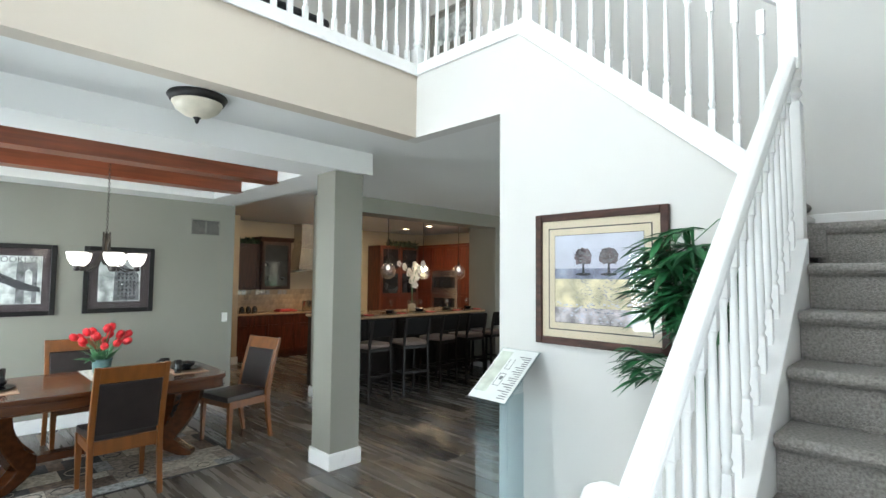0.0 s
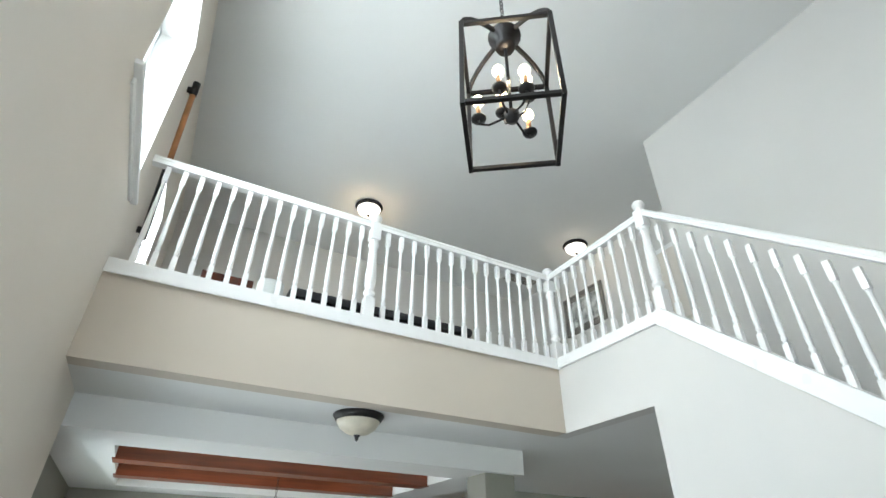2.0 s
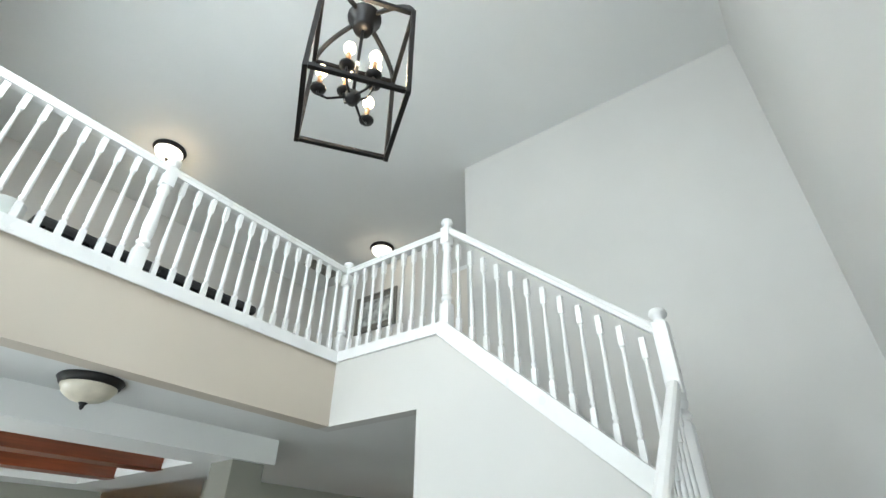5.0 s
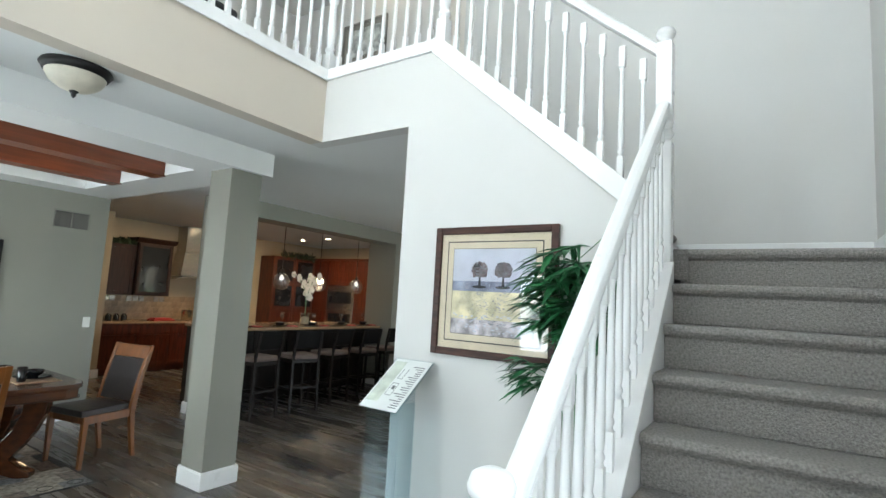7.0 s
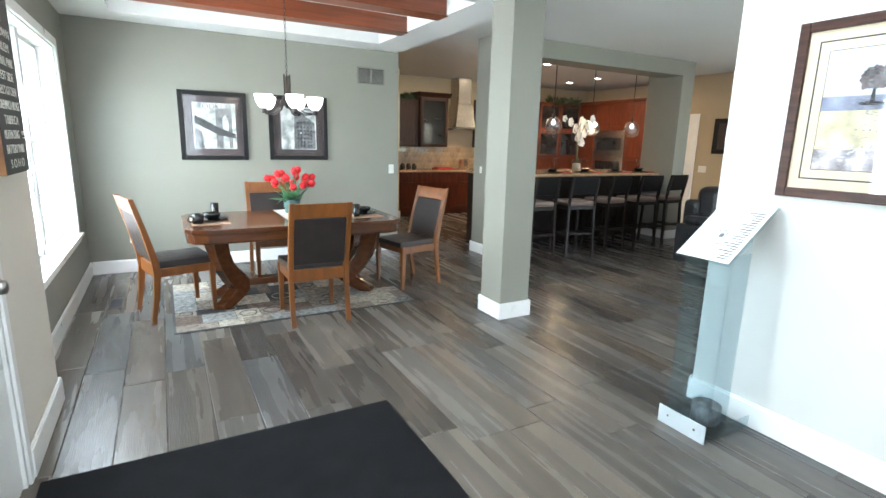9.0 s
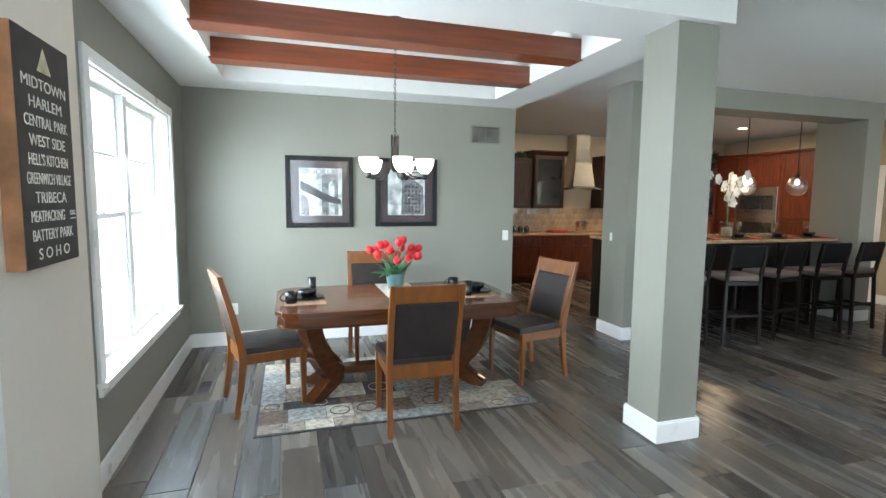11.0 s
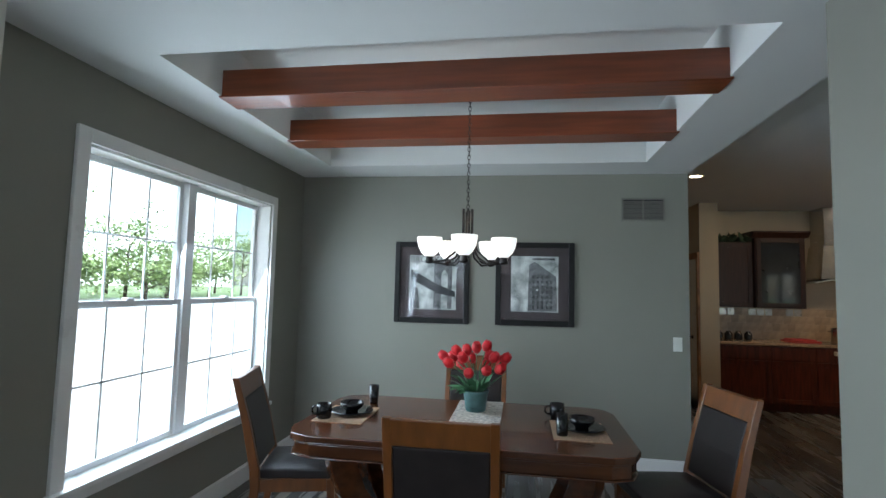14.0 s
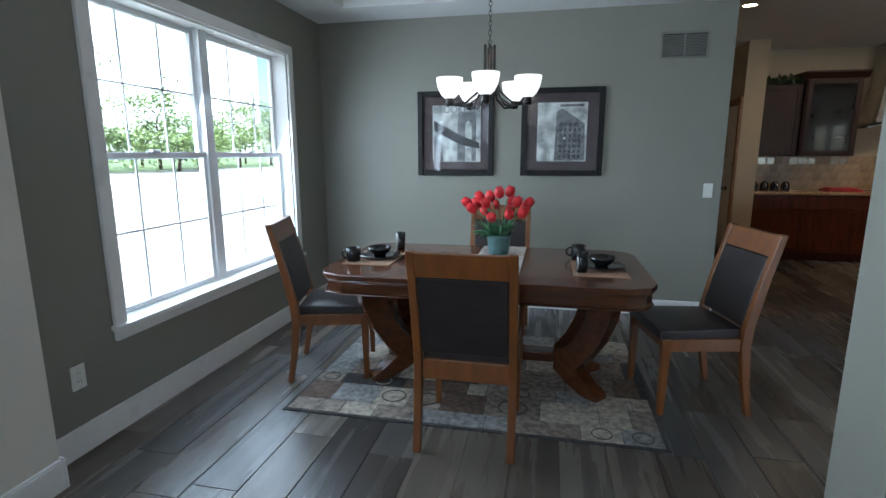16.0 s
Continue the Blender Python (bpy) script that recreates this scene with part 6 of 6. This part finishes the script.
    turned("vase", [(0, 0), (0.075, 0), (0.08, 0.01), (0.08, 0.2), (0.075, 0.2), (0.07, 0.012), (0, 0.012)], M["globe"], (0, 0, 0), o, 20)
    turned("moss", [(0, 0.013), (0.066, 0.013), (0.066, 0.12), (0, 0.14)], M["cream"], (0, 0, 0), o, 14)
    bm = bmesh.new()
    rnd = random.Random(2)
    for k in range(3):
        a = k * 2.2 + 2.6
        pts = [Vector((0.01 * math.cos(a), 0.01 * math.sin(a), 0.1))]
        for i in range(1, 7):
            f = i / 6
            pts.append(Vector((0.24 * f ** 3 * math.cos(a), 0.24 * f ** 3 * math.sin(a), 0.1 + 0.86 * f - 0.14 * f ** 4)))
        tube(bm, pts, 0.005, 6)
        for i in range(3, 7):
            for c in (pts[i], pts[i].lerp(pts[i - 1], 0.5) + Vector((0.03, -0.03, 0))):
                pe = bmesh.new()
                for j in range(5):
                    e = j * 1.257
                    leafblade(pe, c, c + Vector((0.06 * math.cos(e), -0.015, 0.06 * math.sin(e))), 0.06, (0, -1, 0.2), 0.005)
                mk("blossom", pe, M["petal"], o)
    mk("stems", bm, M["tulipleaf"], o)
    # pendants
    for x, lit in ((5.93, 0), (6.71, 1), (7.61, 0)):
        p = empty("pendant_lamp", (x, -0.35, 0), label="clear glass globe pendant lamp over the breakfast bar", category="pendant lamp", group="pendants over the bar")
        bm = bmesh.new()
        tube(bm, [(0, 0, HH - 0.02), (0, 0, 1.9)], 0.006, 6)
        lathe(bm, [(0.06, HH), (0.06, HH - 0.015), (0.015, HH - 0.03), (0, HH - 0.03)], 16)
        lathe(bm, [(0.02, 1.94), (0.024, 1.9), (0.022, 1.86), (0, 1.86)], 12)
        mk("cord", bm, M["bronze"], p)
        bm = bmesh.new()
        lathe(bm, [(0.03, 1.885), (0.08, 1.86), (0.115, 1.81), (0.127, 1.755), (0.113, 1.69), (0.07, 1.64), (0.02, 1.626), (0, 1.625)], 22)
        mk("globe", bm, M["seeded"], p, smooth=True)
        bm = bmesh.new()
        k = 2.2 if lit else 1.0
        lathe(bm, [(0, 1.78 + 0.08 * min(k, 1.3)), (0.02 * k, 1.85), (0.036 * k, 1.81), (0.032 * k, 1.78), (0.0, 1.78 - 0.015 * k)], 14)
        mk("bulb", bm, M["flame"] if lit else M["shade"], p)
    for i, (x, y) in enumerate(((6.55, 0.6), (8.6, 2.3), (8.5, 1.4), (6.7, 2.55), (3.95, 1.0))):
        r = empty("recessed_lamp", (x, y, HH), label="lit recessed ceiling lamp in the kitchen", category="ceiling lamp", group="recessed kitchen lamps")
        turned("ring", [(0.08, 0), (0.082, -0.006), (0.062, -0.007), (0.06, 0)], M["white"], (0, 0, 0), r, 20)
        turned("lens", [(0, -0.004), (0.06, -0.004)], M["can"], (0, 0, 0), r, 20)


small_kitchen()
for x, y, watts in ((6.4, 1.6, 6), (8.3, 1.6, 16), (5.4, 2.2, 2)):
    area("kitchen_can_light", (x, y, HH - 0.03), (x, y, 0), 0.5, 0.5, watts, (1, 0.72, 0.42))


def stool(at, rz):
    s = empty("bar_stool", at, rz, label="espresso wooden bar stool with a low leather back", category="stool", group="stools at the breakfast bar")
    W = 0.19
    for a in (-1, 1):
        for b in (-1, 1):
            bm = bmesh.new()
            top = 0.72 if b > 0 else 1.06
            pts = [(a * (W + 0.015), b * (W + 0.025), 0), (a * W, b * W, 0.68)]
            if b < 0:
                pts.append((a * W, -W - 0.07, top))
            for p, q in zip(pts, pts[1:]):
                h = 0.017
                lo = [bm.verts.new((p[0] + u * h, p[1] + v * h, p[2])) for u, v in ((-1, -1), (1, -1), (1, 1), (-1, 1))]
                hi = [bm.verts.new((q[0] + u * h, q[1] + v * h, q[2])) for u, v in ((-1, -1), (1, -1), (1, 1), (-1, 1))]
                bm.faces.new(lo[::-1]); bm.faces.new(hi)
                for i in range(4):
                    bm.faces.new((lo[i], lo[(i + 1) % 4], hi[(i + 1) % 4], hi[i]))
            mk("leg", bm, M["espresso"], s, 0.003)
    boxes("rung", [(-W, W, W - 0.01, W + 0.02, 0.24, 0.28), (-W, W, -W - 0.025, -W + 0.005, 0.3, 0.33), (-W - 0.012, -W + 0.012, -W, W, 0.27, 0.3), (W - 0.012, W + 0.012, -W, W, 0.27, 0.3)], M["espresso"], s, 0.003)
    boxes("apron", [(-W - 0.01, W + 0.01, -W - 0.01, W + 0.01, 0.64, 0.69)], M["espresso"], s, 0.004)
    boxes("seat", [(-W - 0.025, W + 0.025, -W - 0.015, W + 0.03, 0.69, 0.75)], M["beige"], s, 0.02, label="taupe upholstered seat")
    bm = bmesh.new()
    prism(bm, [(-W - 0.03, 0.84), (-W + 0.0, 0.84), (-W - 0.055, 1.08), (-W - 0.085, 1.08)], "x", -W - 0.018, W + 0.018)
    mk("backrest", bm, M["stoolback"], s, 0.01)


for x, y, rz in ((5.02, -1.12, 4), (5.66, -1.2, -12), (6.36, -1.1, 6), (7.0, -1.12, -4), (7.62, -1.08, 3)):
    stool((x, y, 0), rz)


def sofa():
    s = empty("leather_sofa", (0, 0, 0), label="black leather sofa with plump back cushions", category="sofa")
    x0, x1, y0, y1 = 6.36, 8.5, -3.2, -2.28
    boxes("base", [(x0 + 0.24, x1 - 0.24, y0 + 0.04, y1, 0.07, 0.32)], M["blackleather"], s, 0.02)
    for a, b in ((x0, x0 + 0.24), (x1 - 0.24, x1)):
        boxes("arm", [(a, b, y0, y1, 0.07, 0.56)], M["blackleather"], s, 0.035, seg=3)
        boxes("arm_pad", [(a - 0.02, b + 0.025, y0 - 0.02, y1 - 0.1, 0.55, 0.67)], M["blackleather"], s, 0.055, seg=4)
    boxes("back", [(x0 + 0.1, x1 - 0.1, y1 - 0.22, y1, 0.3, 0.86)], M["blackleather"], s, 0.06, seg=3)
    w = (x1 - x0 - 0.5) / 3
    for i in range(3):
        a = x0 + 0.25 + i * w
        boxes("seat_cushion", [(a + 0.005, a + w - 0.005, y0, y1 - 0.3, 0.3, 0.48)], M["blackleather"], s, 0.05, seg=4)
        boxes("back_cushion", [(a - (0.12 if i == 0 else -0.01), a + w - 0.01, y1 - 0.48, y1 - 0.12, 0.46, 1.03)], M["blackleather"], s, 0.11, seg=5)
    boxes("foot", [(x0 + 0.05, x0 + 0.12, y0 + 0.05, y0 + 0.12, 0, 0.07), (x0 + 0.05, x0 + 0.12, y1 - 0.12, y1 - 0.05, 0, 0.07), (x1 - 0.12, x1 - 0.05, y0 + 0.05, y0 + 0.12, 0, 0.07), (x1 - 0.12, x1 - 0.05, y1 - 0.12, y1 - 0.05, 0, 0.07)], M["steel"], s)


sofa()
lp = framed("living_picture", pose(9.599, -0.86, 1.7, 0, 0, -90), 0.72, 0.62, 0.08, M["frameblack"], M["mattaupe"], 0.1, "dark framed small print on the living room wall")
flat(lp, "print", rect(-0.13, 0.13, -0.11, 0.13), -0.015, M["paper"])
flat(lp, "print_shape", [(0.08 * math.cos(i * 0.5236), -0.02 + 0.05 * math.sin(i * 0.5236)) for i in range(12)], -0.017, M["ink"])
plate("light_switch", pose(9.599, -0.35, 1.1, 0, 0, -90), 0.16, 0.12, "white switch plate on the living room wall")
d2 = empty("door_2", (0, 0, 0), label="white panelled door in the living room wall", kind="structure")
boxes("slab", [(9.575, 9.599, -0.1, 0.7, 0.01, 2.03)], M["white"], d2)
boxes("casing", [(9.57, 9.598, -0.18, -0.101, 0, 2.11), (9.57, 9.598, -0.101, 0.70, 2.031, 2.11)], M["white"], d2, 0.003)
boxes("panel", [(9.566, 9.576, 0.0, 0.27, 0.2, 0.9), (9.566, 9.576, 0.35, 0.62, 0.2, 0.9), (9.566, 9.576, 0.0, 0.27, 1.05, 1.9), (9.566, 9.576, 0.35, 0.62, 1.05, 1.9)], M["white"], d2, 0.004)
bm = bmesh.new()
lathe(bm, [(0.03, 0), (0.03, 0.008), (0.012, 0.012), (0.012, 0.03), (0.028, 0.05), (0.02, 0.066), (0, 0.07)], 14, (9.575, -0.03, 0.95), Matrix.Rotation(radians(-90), 4, "Y"))
mk("knob", bm, M["nickel"], d2)

d4 = empty("door_4", (0, 0, 0), label="white door with a brown casing in the kitchen passage", kind="structure")
boxes("slab", [(4.50, 4.516, 2.735, 3.395, 0.005, 2.03)], M["white"], d4)
boxes("casing", [(4.49, 4.518, 2.662, 2.731, 0, 2.12), (4.49, 4.518, 2.731, 3.395, 2.034, 2.12)], M["signwood"], d4, 0.003, label="brown wooden casing")
bm = bmesh.new()
lathe(bm, [(0.028, 0), (0.028, 0.008), (0.012, 0.012), (0.012, 0.03), (0.028, 0.05), (0.02, 0.066), (0, 0.07)], 14, (4.50, 2.92, 0.95), Matrix.Rotation(radians(-90), 4, "Y"))
mk("knob", bm, M["bronze"], d4)

# ---- outdoors ----
# Glowing boards added in the sky's place, so the panes turn white.
for x, strength, label in ((-160, 1.6, "white glowing backdrop beyond the road, for the overbright sky"), (160, 0.7, "pale glowing backdrop behind the house, for the bright sky")):
    boxes("backdrop", [(x, x + 0.5, -260, 260, -1, 130)], glow("white_glow_board", (1, 1, 1), strength), kind="structure", label=label)
boxes("ground", [(11.2, 400, -400, 400, -0.6, -0.45)], M["grass"], kind="structure", label="lawn behind the house")
boxes("ground", [(-400, -0.17, -400, 400, -0.6, -0.45)], M["grass"], kind="structure", label="lawn outside the windows")
# Pale sheet over lawn and road; its colour carries the washed-out brightness.
boxes("road", [(-42, -1.5, -60, 60, -0.45, -0.43)], M["paleground"], kind="structure", label="pale ground and road outside, glare put into the colour")


def tree(at, h, spread, seed):
    rnd = random.Random(seed)
    t = empty("tree", at, label="leafy green tree across the road", category="tree", group="trees across the road")
    bm = bmesh.new()
    tube(bm, [(0, 0, 0), (0.1, 0.05, h * 0.3), (0.0, 0.1, h * 0.75)], [0.22, 0.16, 0.05], 9)
    ends = []
    for i in range(9):
        a = i * 2.4
        z = h * (0.28 + 0.06 * i)
        e = Vector((spread * 0.75 * math.cos(a), spread * 0.75 * math.sin(a), z + h * 0.2))
        tube(bm, [(0.05, 0.05, z), e * 0.5 + Vector((0, 0, z * 0.5 + 0.1)), e], [0.08, 0.05, 0.02], 6)
        ends.append(e)
    ends.append(Vector((0, 0, h * 0.85)))
    mk("trunk", bm, M["bark"], t)
    bm = bmesh.new()
    for e in ends:
        for k in range(7):
            c = e + Vector((rnd.gauss(0, spread * 0.22), rnd.gauss(0, spread * 0.22), rnd.gauss(0, h * 0.07)))
            for j in range(34):
                p = c + Vector((rnd.gauss(0, 0.6), rnd.gauss(0, 0.6), rnd.gauss(0, 0.45)))
                d = Vector((rnd.uniform(-1, 1), rnd.uniform(-1, 1), rnd.uniform(-0.6, 0.6))).normalized() * rnd.uniform(0.3, 0.55)
                u = d.cross(Vector((0.3, 0.2, 1))).normalized() * 0.17
                bm.faces.new([bm.verts.new(p), bm.verts.new(p + d * 0.5 + u), bm.verts.new(p + d), bm.verts.new(p + d * 0.5 - u)])
    mk("foliage", bm, M["treeleaf"], t, kind="stuff")


for i in range(13):
    x, y, h, s, k = -50 + 6 * math.sin(i * 2.1), -10 + i * 8.5, 8.5 + 3.5 * math.sin(i * 1.3), 4.2, i
    tree((x, y, -0.45), h, s, k)
for i in range(12):
    tree((-40 + 3 * math.sin(i * 1.7), 2 + i * 5.2, -0.45), 4.6 + 1.6 * math.sin(i * 2.3), 3.6, 40 + i)

# ---- pieces of surfaces ----


def splash():
    s = empty("backsplash", (0, 0, 0), label="beige stone tile backsplash behind the counter", kind="structure")
    me = {}
    for j in range(4):
        for i in range(27):
            w = 0.1
            x = 4.78 + i * 0.101 + (0.05 if j % 2 else 0)
            if x + w > 7.5:
                continue
            if "t" not in me:
                bm = bmesh.new()
                box(bm, 0, w, 0, 0.008, 0, 0.11)
                ob = mk("tile", bm, M["splash"], s, 0.002, 1)
                me["t"] = ob.data
            else:
                ob = new("tile", me["t"])
                ob.parent = s
            ob.location = (x, 3.388, 0.925 + j * 0.112)
    for x in (5.02, 5.13, 5.42, 5.53, 5.64, 5.92, 6.03):
        boxes("accent_tile", [(x, x + 0.095, 3.378, 3.3875, 1.262, 1.357)], M["nickel"], s, 0.003, label="shiny metal accent tile")


splash()


def planks():
    rnd = random.Random(21)
    W, L = 0.225, 1.22
    fl = bpy.data.objects["floor"]
    shared = []
    for v in range(4):
        bm = bmesh.new()
        ww, ll, e = W - 0.003, L - 0.003, 0.0025
        lo = [bm.verts.new(p) for p in ((0, 0, -0.004), (ww, 0, -0.004), (ww, ll, -0.004), (0, ll, -0.004))]
        md = [bm.verts.new(p) for p in ((0, 0, -0.0015), (ww, 0, -0.0015), (ww, ll, -0.0015), (0, ll, -0.0015))]
        hi = [bm.verts.new(p) for p in ((e, e, 0), (ww - e, e, 0), (ww - e, ll - e, 0), (e, ll - e, 0))]
        bm.faces.new(hi)
        for a, b in ((lo, md), (md, hi)):
            for i in range(4):
                bm.faces.new((a[i], a[(i + 1) % 4], b[(i + 1) % 4], b[i]))
        me = bpy.data.meshes.new("plank")
        bm.to_mesh(me)
        bm.free()
        me.materials.append(M["plank"])
        shared.append(me)
    rest = bmesh.new()
    x, i, n = 0.0, 0, 0
    while x < 11.0:
        y = -7.27 - rnd.uniform(0, L)
        while y < 3.4:
            if x < 6.2 and y > -6.6 and y < 0.2 and n < 300:
                ob = new("plank", shared[n % 4])
                ob.parent = fl
                ob.location = (x, y, 0)
                n += 1
            else:
                verts = box(rest, x, x + W - 0.003, max(y, -7.41), max(min(y + L, 3.54) - 0.003, -7.40), -0.004, 0.0)
                tone = rnd.randrange(len(FARPLANKS))
                for f in verts[0].link_faces[:] + verts[-1].link_faces[:] + [g for v in verts for g in v.link_faces]:
                    f.material_index = tone
            y += L
        x += W
        i += 1
    far = mk("far_planks", rest, FARPLANKS[0], fl, kind="stuff")
    for m in FARPLANKS[1:]:
        far.data.materials.append(m)


planks()
